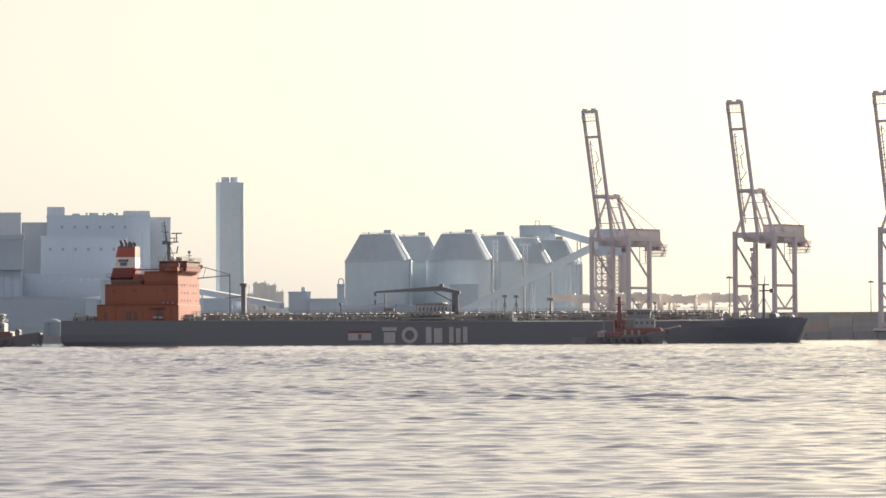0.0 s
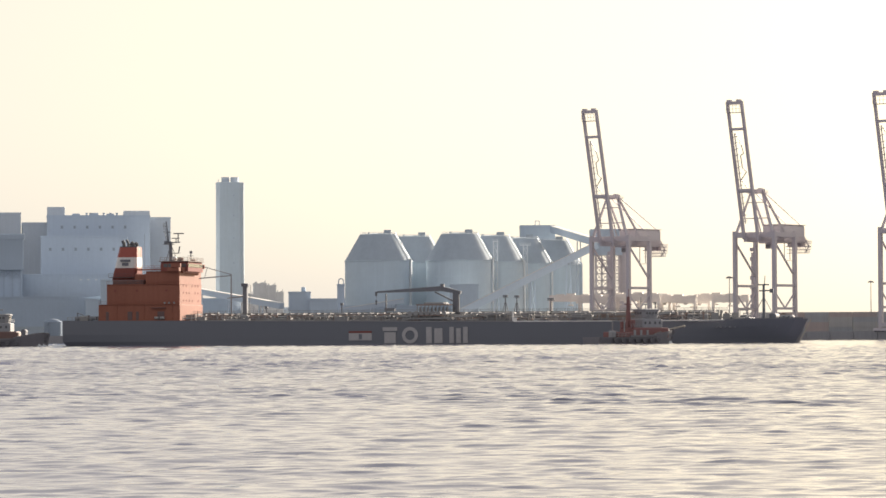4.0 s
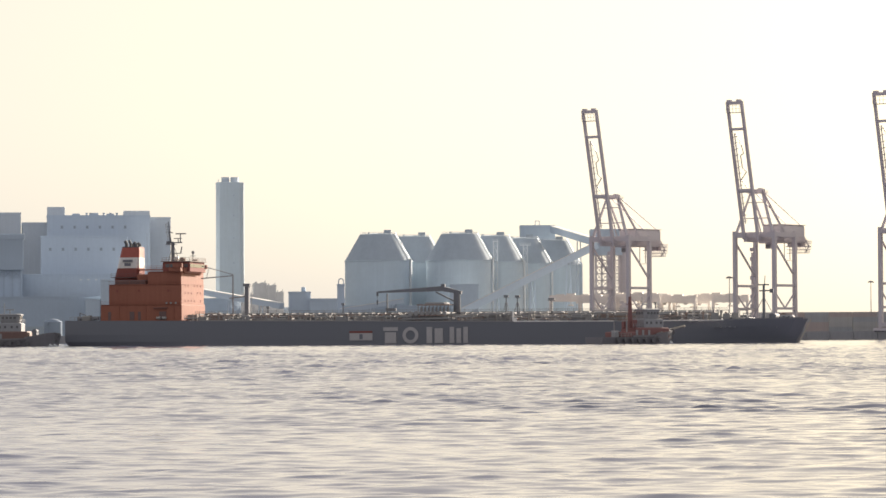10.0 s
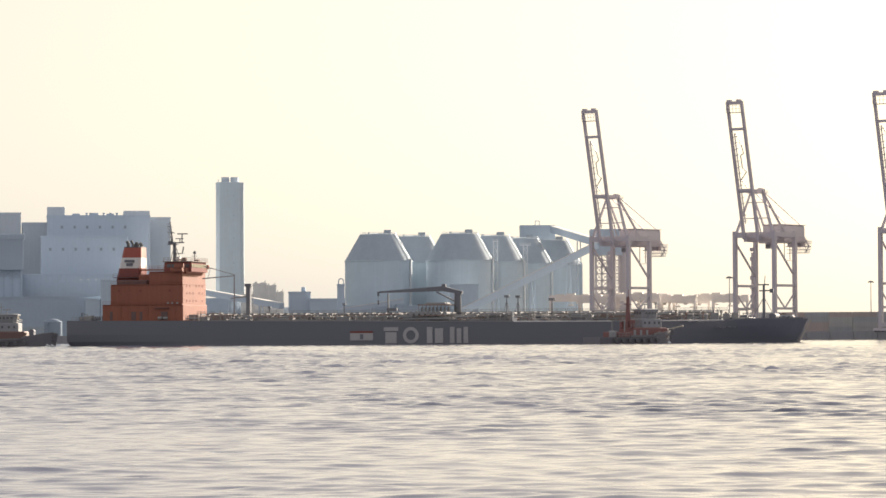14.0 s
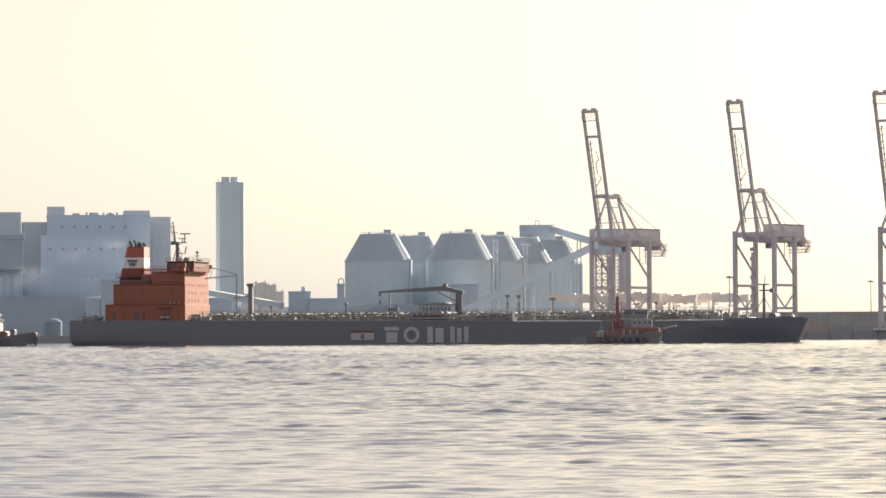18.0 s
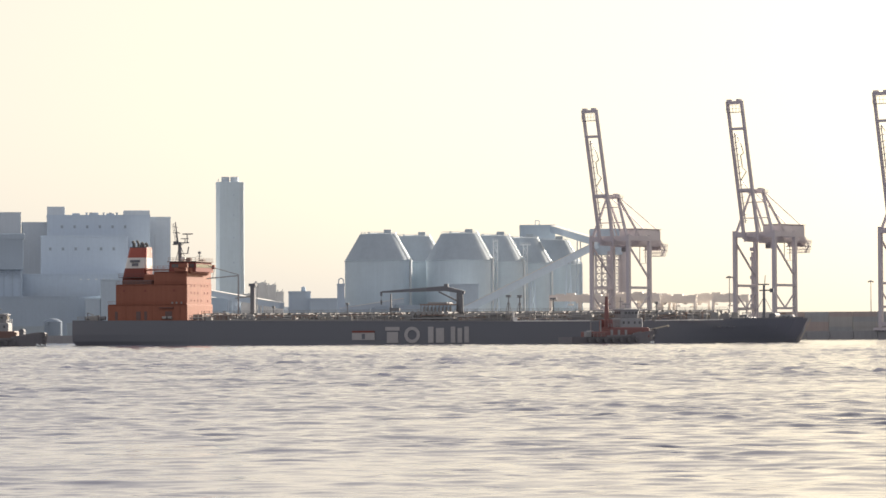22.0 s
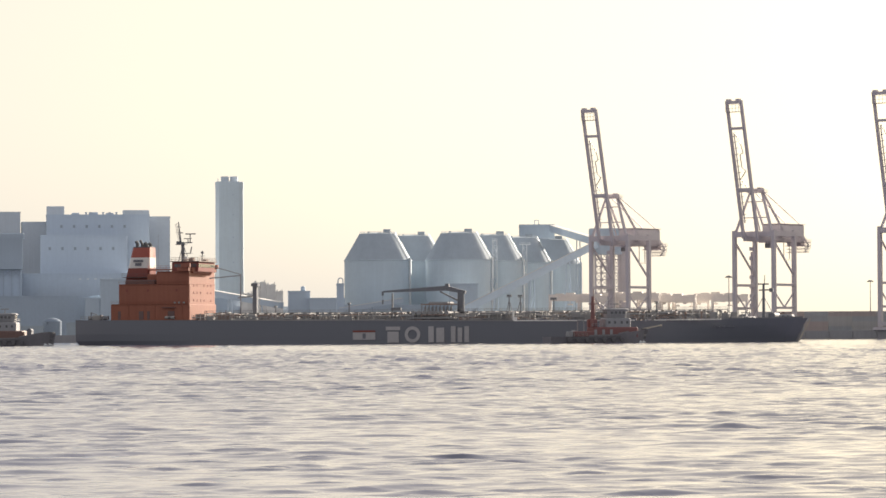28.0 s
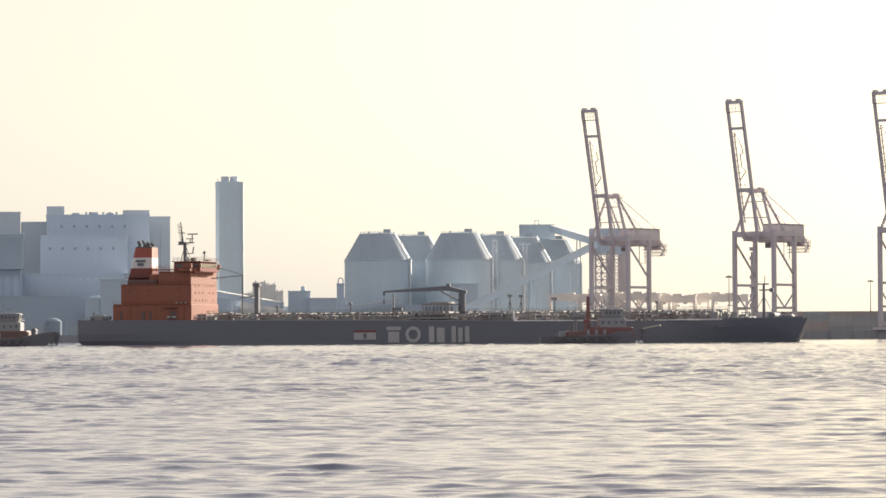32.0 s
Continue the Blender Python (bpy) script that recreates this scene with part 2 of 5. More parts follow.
# ---- sea ----
def wave_sheet(name, seed, label):
    """A rippled sheet of sea, finer near the shore from which one looks."""
    rng = np.random.RandomState(seed)
    ys = [28.0]
    while ys[-1] < 1900:
        ys.append(ys[-1] * (1.0012 + 0.0032 * min(1, max(0, (ys[-1] - 110) / 420))))
    ys = np.array(ys)
    cols = 256
    u = np.linspace(-1, 1, cols)
    x = u[None, :] * (0.15 * ys[:, None] + 9.5)
    y = np.repeat(ys[:, None], cols, 1)
    gap = np.maximum(np.gradient(ys)[:, None], (x[:, 1:2] - x[:, :1]))
    # gusts: patches of smoother and rougher water
    gust = 1 + 0.28 * np.sin(x / 13 + 1.3 * np.sin(y / 31 + seed)) * np.sin(y / 19 + seed) + 0.18 * np.sin(x / 4.1 + y / 9.7 + 2 * np.sin(y / 14 + x / 21))
    z, dx, dy = np.zeros_like(x), np.zeros_like(x), np.zeros_like(x)
    for i in range(110):
        lam = 0.36 * (5 / 0.36) ** rng.rand()
        way = math.pi / 2 + (0.6 if lam < 2.2 else 0.4) * rng.randn()
        kx, ky = math.cos(way), math.sin(way)
        steep = WAVE_SLOPE * math.sqrt(2 / 110) * (1.4 if lam < 0.85 else 0.95 if lam < 2 else 0.55)
        fade = np.clip(lam / (2.4 * gap) - 0.3, 0.9 if lam > 0.7 else 0, 1) * gust
        ph = 2 * math.pi / lam * (kx * x + ky * y) + rng.rand() * 6.283
        high = fade * steep * lam / (2 * math.pi)
        z += high * np.sin(ph)
        # water gathers under the crests and makes them sharp
        lean = high * np.cos(ph) * np.clip(1.5 - gap, 0, 1)
        dx += lean * kx
        dy += lean * ky
    far = np.clip((y - 80) / 400, 0, 1)
    z *= (0.78 + 0.22 * np.clip((y - 45) / 80, 0, 1)) * (1 + 3.4 * far * (1 - 0.35 * np.clip((y - 480) / 350, 0, 1)))
    x, y = x + dx, y + dy
    rows = len(ys)
    v = np.stack([x, y, z], -1).reshape(-1, 3)
    a = (np.arange(rows - 1)[:, None] * cols + np.arange(cols - 1)[None, :]).reshape(-1)
    f = np.stack([a, a + 1, a + cols + 1, a + cols], -1)
    me = bpy.data.meshes.new(name)
    me.vertices.add(len(v)), me.loops.add(f.size), me.polygons.add(len(f))
    me.vertices.foreach_set("co", v.ravel().astype(np.float32))
    me.loops.foreach_set("vertex_index", f.ravel().astype(np.int32))
    me.polygons.foreach_set("loop_start", np.arange(0, f.size, 4, dtype=np.int32))
    me.polygons.foreach_set("use_smooth", np.ones(len(f), dtype=bool))
    me.update()
    me.validate()
    me.materials.append(SEA)
    return tagged(new(name, me), label, "sea water", kind="structure")


WAVE_SLOPE = 0.107
waves = wave_sheet("water", 3, "choppy grey sea surface glittering in low sun")
cross_waves = wave_sheet("water", 11, "choppy grey sea surface crossing the other ripples")
cross_waves.location.z = -0.02
deep = Geo().add([(-6000, -3000, -0.7), (6000, -3000, -0.7), (6000, 6000, -0.7), (-6000, 6000, -0.7)], [(0, 1, 2, 3)])
sea_bed = tagged(new("water", deep.mesh("open_water")), "open grey harbour water reaching the horizon", "sea water", kind="structure")
sea_bed.data.materials.append(SEA)

# ---- land and quay ----
QA, QB = Vector((86.0, 1741.0)), Vector((700.0, 1244.0))      # the quay's edge under the container cranes
shore = [(-2500, 1900), (-420, 1760), (-120, 1840), (60, 1850), (70, 1754), (QA.x, QA.y), (QB.x, QB.y), (2500, 700), (4500, 4800), (-4500, 4800)]
land = Geo()
n_shore = len(shore)
land.add([(x, y, 4.0) for x, y in shore] + [(x, y, -3.0) for x, y in shore],
         [tuple(range(n_shore))])
ground = tagged(new("ground", land.mesh("ground")), "dark asphalt of the harbour's reclaimed land", "ground", kind="structure")
ground.data.materials.append(GROUND)
face = Geo()
for (x0, y0), (x1, y1) in zip(shore[:8], shore[1:8]):
    n = Vector((y1 - y0, x0 - x1)).normalized()
    face.add([(x0 + n.x, y0 + n.y, -3), (x1 + n.x, y1 + n.y, -3), (x1 + n.x, y1 + n.y, 4.3), (x0 + n.x, y0 + n.y, 4.3),
              (x0 - n.x, y0 - n.y, 4.3), (x1 - n.x, y1 - n.y, 4.3)], [(0, 1, 2, 3), (3, 2, 5, 4)])
quay = tagged(new("quay_wall", face.mesh("quay_wall")), "weathered concrete quay wall along the water", "quay", kind="structure")
quay.data.materials.append(QUAY)
fenders = Geo().box(-0.6, 0.6, -1.6, -0.9, 0.6, 3.6)
rail_way = (QB - QA).normalized()
first = part("fender", fenders, QUAY, quay)
first.matrix_basis = pose(QA.x, QA.y, 0, 0, 0, math.degrees(math.atan2(rail_way.y, rail_way.x)))
for i in range(1, 24):
    p = QA + rail_way * 14 * i
    again(first, pose(p.x, p.y, 0, 0, 0, math.degrees(math.atan2(rail_way.y, rail_way.x))))


# ---- the tanker ----
def smooth(a, b, x):
    t = min(1, max(0, (x - a) / (b - a)))
    return t * t * (3 - 2 * t)


def deck_height(x):
    return max(7.95 - 0.0085 * x, 6.65) + 0.45 * smooth(196, 224, x)


def hull_form(levels, top, lift=0.0):
    """A tanker's hull between two heights, as rings from stern to stem."""
    g = Geo()
    rings = []
    for i in range(61):
        s = i / 60
        s = s * 0.85 + 0.15 * (3 * s * s - 2 * s ** 3)
        ring = []
        for side in (-1, 1):
            row = []
            for q in levels:
                dk = top(s * 228)
                z = -3 + (dk + 3) * q + lift
                stem = 224.8 + max(0, z) * 0.56
                aft = 2.4 - max(0, min(1, z / 1.4)) * 1.2
                x = aft + s * (stem - aft)
                flare = 0.86 + 0.14 * smooth(-3, 2.5 if x < 60 else 7, z)
                bow = max(0.0, 1 - ((x - 186) / (stem - 186)) ** 2.2) ** (0.75) if x > 186 else 1.0
                full = smooth(2, 50, x) * (1 - smooth(186, 216, x))
                hb = 16.1 * bow * (0.92 + 0.08 * smooth(0, 26, x)) * (flare + (1 - flare) * full)
                row.append((x, side * max(hb, 0.12), z))
            ring += row if side < 0 else row[::-1]
        rings.append(ring)
    g.loft(rings)
    return g


def build_tanker():
    ship = thing("tanker_ship", "long black-hulled oil tanker with orange deckhouse, afloat in the harbour", "ship")
    hull = part("hull", hull_form((0, 0.25, 0.4, 0.6, 0.8, 1), deck_height), HULL, ship, "black painted steel hull with haze-paled plating", smooth=False)
    # bulwark caps along the deck's edge
    for x0, x1, mt in ((46, 84, PIPE_LIGHT), (143, 180, EDGE), (84, 143, PIPE), (186, 206, EDGE)):
        part("gunwale", Geo().beam((x0, -15.95 if x0 > 20 else -14.6, deck_height(x0 + .1) + 0.1), (x1, -15.95, deck_height(x1) + 0.1), 0.5, 0.28), mt, hull)
    # weld seams of the shell plating
    for x in range(40, 186, 18):
        part("plate_seam", Geo().box(x, x + 0.04, -16.12, -16.0, 0.2, 6.4), HULL, hull)
    # painted marks on the side: plain shapes in faded white
    for x0, x1, z0, z1 in ((103.0, 107.5, 4.2, 5.3), (103.5, 107.0, 0.5, 3.8), (116.4, 118.1, 0.5, 5.3), (118.9, 121.4, 0.5, 4.9), (123.5, 124.9, 0.5, 5.3), (125.6, 127.0, 0.5, 4.9), (127.7, 129.1, 0.5, 5.3)):
        part("painted_mark", Geo().box(x0, x1, -16.3 - 0.01 * (x1 - x0), -16.05, z0, z1), PALE, hull, "large faded white painted bar")
    hoop = Geo()
    section = [(2.45, -16.3), (2.45, -16.05), (1.45, -16.05), (1.45, -16.3)]
    hoop.loft([[(111.4 + r * math.cos(a), y, 2.9 + r * math.sin(a)) for r, y in section] for a in [2 * math.pi * i / 28 for i in range(29)]], caps=False)
    part("painted_mark", hoop, PALE, hull, "large faded white painted ring")
    flag = part("painted_flag", Geo().box(92.5, 99.6, -16.3, -16.1, 1.4, 3.6), PALE, hull, "white and red painted panel")
    part("stripe", Geo().box(92.5, 99.6, -16.34, -16.1, 3.65, 4.2), MAROON, flag)
    part("bar", Geo().box(95.6, 96.6, -16.36, -16.2, 1.7, 3.3), DARK, flag)
    for i in range(5):
        part("name_bar", Geo().box(203 + i * 1.3, 203.9 + i * 1.3, -14.4 + i * 0.4, -13.72 + i * 0.4, 4.5, 4.95), DARK, hull, "small grey bar on the bow")
    part("deck", Geo().box(30, 198, -15.0, 15.0, 6.2, 6.45), DECK, ship, "red-brown steel deck")
    part("poop_deck", Geo().box(3, 41, -13.2, 13.2, 6.45, 7.85), DECK, ship)

    # deckhouse
    low = part("deckhouse_base", Geo().solid(11.7, 37.9, -11.8, 11.8, 7.85, 12.8), ORANGE, ship, "orange lower deckhouse tier")
    mid = part("deckhouse", Geo().solid(14.2, 37.7, -11.3, 11.3, 12.8, 19.0), ORANGE, ship, "orange painted accommodation block")
    part("upper_deckhouse", Geo().solid(26.8, 37.6, -11.25, 11.25, 19.0, 22.9), ORANGE, ship)
    part("funnel_casing", Geo().solid(15.0, 25, -8, 8, 19.0, 20.4), GRIME, ship, "grimy casing round the funnel")
    wheel = part("wheelhouse", Geo().solid(30.4, 39.2, -7.5, 7.5, 22.9, 25.9), MAROON, ship, "red-brown wheelhouse with dark windows")
    part("bridge_wing", Geo().solid(34, 37.9, -12.6, 12.6, 22.9, 24.0), ORANGE, ship, "orange bridge wing")
    # swept front of the bridge, hanging a little over the block
    def sweep(z, out, half):
        return [(37.0, -half, z)] + [(38.1 + out * (1 - (u / 4) ** 2), half * u / 4, z) for u in range(-4, 5)] + [(37.0, half, z)]
    part("bridge_front", Geo().loft([sweep(22.3, 0.1, 8.6), sweep(22.9, 0.5, 9.6), sweep(24.0, 0.7, 10.2)]), ORANGE, ship, "swept orange bridge front")
    for y in (-12.3, 12.3):
        part("wing_screen", Geo().solid(35.4, 38.4, y - 0.5, y + 0.5, 24.0, 25.3, 0.1), ORANGE, ship)
    part("bridge_roof", Geo().box(30.0, 39.6, -8.0, 8.0, 25.9, 26.15), RUST, ship)
    pane = part("window", Geo().box(-0.04, 0.1, -0.62, 0.62, -0.5, 0.55), GLASS, wheel)
    pane.matrix_basis = pose(39.18, -6.4, 24.7)
    for i in range(1, 9):
        again(pane, pose(39.18, -6.4 + i * 1.6, 24.7))
    for i in range(5):
        again(pane, pose(32.0 + i * 1.5, -7.48, 24.7, 0, 0, -90))
    # front windows, tier by tier
    port = None
    for k, z in enumerate((13.9, 16.3, 18.5)):
        for i in range(6):
            if (k + i) % 5 == 4:
                continue
            m = pose(37.72, -7.4 + i * 3.0, z)
            if port is None:
                port = part("front_window", Geo().box(-0.05, 0.05, -0.3, 0.3, -0.34, 0.34), MAROON, mid)
                port.matrix_basis = m
            else:
                again(port, m)
    for x in (17, 24, 33.5):
        again(port, pose(x, -11.32, 17.0, 0, 0, -90))
    for x, w in ((14.2, 0.9), (21.2, 1.5), (23.9, 0.9), (30.8, 2.2)):
        part("side_door", Geo().box(x, x + w, -11.9, -11.7, 8.0, 10.6), GRIME, low, "dark doorway in the deckhouse side")
    for x in (17.6, 26.4, 35.4):
        part("rubbing_strip", Geo().box(x, x + 0.25, -11.95, -11.75, 7.9, 12.6), ORANGE, low)
    for x in (33.2, 34.6, 36.2):
        part("life_buoy", Geo().lathe([(0.16, -0.1), (0.3, -0.1), (0.3, 0.1), (0.16, 0.1)], 14), PIPE_LIGHT, ship, "pale life buoy").matrix_basis = pose(x, -12.1, 13.2, 90)
    # tier edges and outside stairs
    for z, x0, x1, w in ((12.75, 12, 37.8, 12.0), (18.95, 14.4, 37.75, 11.5), (22.85, 27, 37.75, 11.5)):
        ledge = part("deck_ledge", Geo().box(x0, x1, -w, w, z - 0.08, z + 0.08), ORANGE, ship)
        part("guard_rail", rail(Geo(), [(x0, -w, z + .1), (x1, -w, z + .1)], 0.9, 3.2, 0.03), ORANGE, ledge)
    part("awning", Geo().box(29, 33.5, -12.6, -11, 11.6, 11.8), GRIME, ship)
    for x in (30.0, 31.8):
        part("liferaft", Geo().tube((x, -12.2, 8.6), (x + 1.3, -12.2, 8.6), 0.42, n=12), PIPE_LIGHT, ship, "white life raft canister")
    # walkway between wheelhouse and funnel
    part("walkway", Geo().box(21, 31, -3.4, -1.6, 23.4, 23.8), ORANGE, ship, "orange walkway to the funnel")
    part("walkway_rail", rail(Geo(), [(21, -3.4, 23.8), (31, -3.4, 23.8)], 1.0, 2), RED, ship)
    part("vent_house", Geo().solid(21.5, 26, -6, 4, 20.4, 22.2), ORANGE, ship)
    # funnel with its bands
    def slab(z0, z1):
        def ring(z):
            k = (z - 19) / 11.7
            xa, xb, w = 12.7 + 2.8 * k, 21.2 - 0.1 * k, 3.4 - 0.35 * k
            c = 0.7
            return [(xa + c, -w, z), (xb - c, -w, z), (xb, -w + c, z), (xb, w - c, z), (xb - c, w, z), (xa + c, w, z), (xa, w - c, z), (xa, -w + c, z)]
        return Geo().loft([ring(z0), ring(z1)])
    funnel = part("funnel", slab(20.4, 24.2), MAROON, ship, "banded red and white funnel")
    part("funnel_band", slab(24.2, 27.5), WHITE, funnel, "broad white funnel band")
    part("funnel_band", slab(27.5, 30.6), RED, funnel, "red funnel band")
    part("funnel_mark", Geo().box(16.0, 19.2, -3.47, -3.1, 26.1, 26.8), DARK, funnel, "plain dark bar on the funnel")
    part("funnel_mark", Geo().box(16.6, 18.6, -3.49, -3.1, 24.9, 25.8), DARK, funnel, "plain dark block on the funnel")
    part("funnel_cap", slab(30.6, 30.9), SOOT, funnel)
    for x, y, h, r, lean in ((16.6, -1.4, 2.0, 0.55, -0.5), (17.2, 0.9, 2.3, 0.4, -0.6), (19.6, -1.2, 1.5, 0.6, -0.7), (20.1, 0.9, 1.4, 0.5, -0.6), (18.3, 0, 1.0, 0.35, -0.2)):
        part("exhaust_pipe", Geo().tube((x, y, 30.7), (x, y, 30.7 + h * .6), r, n=10).tube((x, y, 30.7 + h * .55), (x + lean, y, 30.7 + h), r, r * 0.9, n=10), SOOT, funnel, "sooty exhaust pipe")
    part("funnel_platform", rail(Geo().box(12.6, 22.6, -4.6, 4.6, 21.2, 21.4), [(12.6, -4.6, 21.4), (22.6, -4.6, 21.4)], 1.1), GRIME, funnel)
    # radar mast
    mast = part("radar_mast", Geo().tube((31.4, 0, 26), (31.2, 0, 32.3), 0.65, 0.5, 10).beam((29.6, 0, 31.9), (34.4, 0, 32.1), 0.7, 0.35)
                .tube((30.6, 0, 32), (29.8, 0, 38.6), 0.3, 0.16).beam((29.9, 0, 35.6), (31.2, 0, 35.2), 0.12), DARK, ship, "dark radar mast with crossarms")
    part("radar_scanner", Geo().box(32.2, 35.6, -0.2, 0.2, 34.6, 34.95).tube((33.7, 0, 32), (33.7, 0, 34.7), 0.18), DARK, mast)
    part("radar_scanner", Geo().box(31.6, 34.2, -0.15, 0.15, 33.2, 33.45).tube((33.0, 0, 32), (33.0, 0, 33.3), 0.15), DARK, mast)
    part("mast_platform", Geo().box(31.2, 34.2, -0.9, 0.9, 28.6, 28.8).tube((33.8, 0, 28.7), (34.2, 0, 30.8), 0.2), DARK, mast)
    part("mast_ladder", Geo().beam((30.5, -0.6, 32), (29.4, -0.6, 38), 0.1).beam((30.1, -0.6, 32), (29.0, -0.6, 38), 0.1), DARK, mast)
    for z in range(6):
        part("ladder_rung", Geo().beam((30.2 - z * 0.18, -0.6, 33 + z), (30.7 - z * 0.18, -0.6, 33 + z), 0.12), DARK, mast)
    part("mast_platform", Geo().box(29.2, 32.4, -1.1, 1.1, 31.4, 31.6).box(29.4, 30.4, -0.8, 0.8, 31.6, 32.5), DARK, mast)
    part("signal_yard", Geo().beam((28.9, 0, 35.4), (31.4, 0, 35.0), 0.16).beam((29.2, 0, 37.2), (30.6, 0, 36.9), 0.14), DARK, mast)
    part("mast_brace", Geo().beam((33.4, 0, 26.2), (31.6, 0, 31.0), 0.18).beam((29.8, 0, 26.2), (31.0, 0, 30.4), 0.18), DARK, mast)
    part("satellite_dome", Geo().lathe([(0.3, 0), (0.7, 0.3), (0.85, 0.8), (0.6, 1.3), (0.1, 1.5)], 14, (33.3, -2.6, 26.2)), WHITE, ship, smooth=True)
    part("signal_mast", Geo().tube((38.0, -1, 26), (38.2, -1, 29.4), 0.16).beam((37.2, -1, 27.8), (39.0, -1, 27.8), 0.14).box(37.8, 38.6, -1.4, -0.6, 28.5, 29.2), DARK, ship)
    part("roof_rail", rail(Geo(), [(30.4, -7.9, 26.1), (39.3, -7.9, 26.1), (39.3, 7.9, 26.1)], 1.1, 1.5, 0.05), RUST, ship)
    part("roof_gear", Geo().box(35.2, 36.6, -5.5, -3.6, 26.1, 27.1).box(33.0, 34.0, 2, 3.4, 26.1, 27.4).box(36.8, 38, 3, 5, 26.1, 26.9), RUST, ship)
    part("whip_aerial", Geo().tube((21.8, 3, 22.4), (21.8, 3, 35), 0.06, 0.03, 5), DARK, ship)
    # provision crane ahead of the deckhouse
    pc = part("provision_crane", Geo().tube((52.3, -5, 7), (52.3, -5, 21.9), 0.25, 0.2).beam((52.4, -5, 21.8), (42.3, -5, 24.6), 0.24).beam((52.4, -5, 21.5), (42.0, -5, 20.7), 0.32), CABLE, ship, "slim grey provision crane")
    part("stay", Geo().beam((44.6, -5, 23.9), (43.8, -5, 20.9), 0.14), CABLE, pc)
    dp = part("derrick_post", Geo().box(54.7, 56.0, -0.8, 0.8, 6.4, 18.8).box(54.3, 56.4, -1.1, 1.1, 18.2, 19.1), DARK, ship, "stout dark derrick post")
    part("derrick_arm", Geo().beam((55, 0, 15.2), (49.5, 0, 14.6), 0.5, 0.5, 0.3, 0.3), PIPE, dp)
    part("derrick_ladder", Geo().beam((56.4, -0.5, 7), (57.2, -0.5, 18.6), 0.15), PIPE, dp)

    # stores and lockers at the foot of the deckhouse
    for x0, x1, y0, z1, mt in ((39.5, 42.6, -11, 9.6, RUST), (43.6, 46.2, -13, 9.0, PIPE), (41.0, 45.0, 4, 10.2, PIPE), (47.0, 51.0, -12, 8.8, RUST), (57.5, 60.0, -13, 9.2, PIPE)):
        part("store_locker", Geo().solid(x0, x1, y0, y0 + 3, 6.45, z1, 0.15), mt, ship)
    part("fore_rail", rail(Geo(), [(39.4, -13.6, 7.6), (54, -15.2, 7.5)], 1.6, 1.5, 0.05), PIPE, ship)
    for i in range(7):
        part("hose_rack", Geo().tube((40 + i * 2.1, -13.8, 7.2), (40 + i * 2.1, -13.4, 9.2 + (i % 3) * 0.7), 0.12, n=6), RUST, ship)

    # stern gear
    for x, y, h in ((4.5, -11, 1.3), (7.5, -9, 1.7), (9.4, -11.5, 1.1), (6, 5, 1.5)):
        part("mooring_winch", Geo().tube((x, y, 8.6), (x + 1.5, y, 8.6), 0.65, n=12).box(x - .4, x + .2, y - .8, y + .8, 7.85, 7.85 + h), DARK, ship)
    part("stern_rail", rail(Geo(), [(2.2, -13, 7.9), (11.4, -13.6, 7.9)], 1.1, 1.6, 0.05), PIPE_LIGHT, ship)
    part("stern_locker", Geo().solid(6.0, 8.6, -13, -11.2, 7.85, 9.4, 0.15), PIPE_LIGHT, ship)
    part("stern_crane", Geo().tube((3.6, -8, 7.9), (3.6, -8, 10.4), 0.2).beam((3.6, -8, 10.3), (5.6, -8, 9.6), 0.2), DARK, ship)

    # cargo deck: catwalk, pipes, supports, valves
    part("catwalk", Geo().box(39, 205, -1.6, 1.6, 9.75, 9.95), PIPE, ship, "raised catwalk along the cargo deck")
    part("catwalk_rail", rail(Geo(), [(39, -1.6, 9.95), (205, -1.6, 9.95)], 0.7, 2.6, 0.04), PIPE, ship)
    trestle = part("trestle", Geo().beam((0, -6.5, 6.4), (0, -6.5, 9.6), 0.35).beam((0, 6.5, 6.4), (0, 6.5, 9.6), 0.35).beam((0, -6.6, 9.6), (0, 6.6, 9.6), 0.4), PIPE, ship)
    trestle.matrix_basis = pose(42, 0, 0)
    for i in range(1, 39):
        again(trestle, pose(42 + i * 4.2, 0, 0))
    for y, z, r, mt in ((-5.6, 8.4, 0.42, PIPE), (-4.2, 8.1, 0.5, PIPE_LIGHT), (-2.6, 8.5, 0.45, RUST), (2.8, 9.2, 0.5, PIPE), (4.6, 9.3, 0.55, PIPE_LIGHT), (-6.4, 7.4, 0.3, PIPE)):
        part("cargo_pipe", Geo().tube((44, y, z), (200, y, z), r, n=10), mt, ship, smooth=True)
    rng = random.Random(4)
    valve = part("valve", Geo().tube((0, 0, 0), (0, 0, 1.9), 0.22, n=7).tube((0, -0.1, 1.9), (0, 0.1, 1.9), 0.5, n=9).box(-0.45, 0.45, -0.45, 0.45, 0, 0.5), PIPE_LIGHT, ship)
    valve.matrix_basis = pose(47, -8, 6.45)
    vent = part("vent_pipe", Geo().tube((0, 0, 0), (0, 0, 2.3), 0.2, n=7).tube((0, 0, 2.2), (0, 0, 2.8), 0.5, 0.35, 9), RUST, ship)
    vent.matrix_basis = pose(60, -10, 6.45)
    hatch = part("tank_hatch", Geo().lathe([(1.1, 0), (1.1, 0.8), (1.25, 0.85), (1.25, 1.05), (0.4, 1.4)], 14), RUST, ship)
    hatch.matrix_basis = pose(66, -9, 6.45)
    chock = part("fairlead", Geo().box(-0.9, 0.9, -0.3, 0.3, 0, 0.9), DARK, ship)
    chock.matrix_basis = pose(48, -15.2, 6.45)
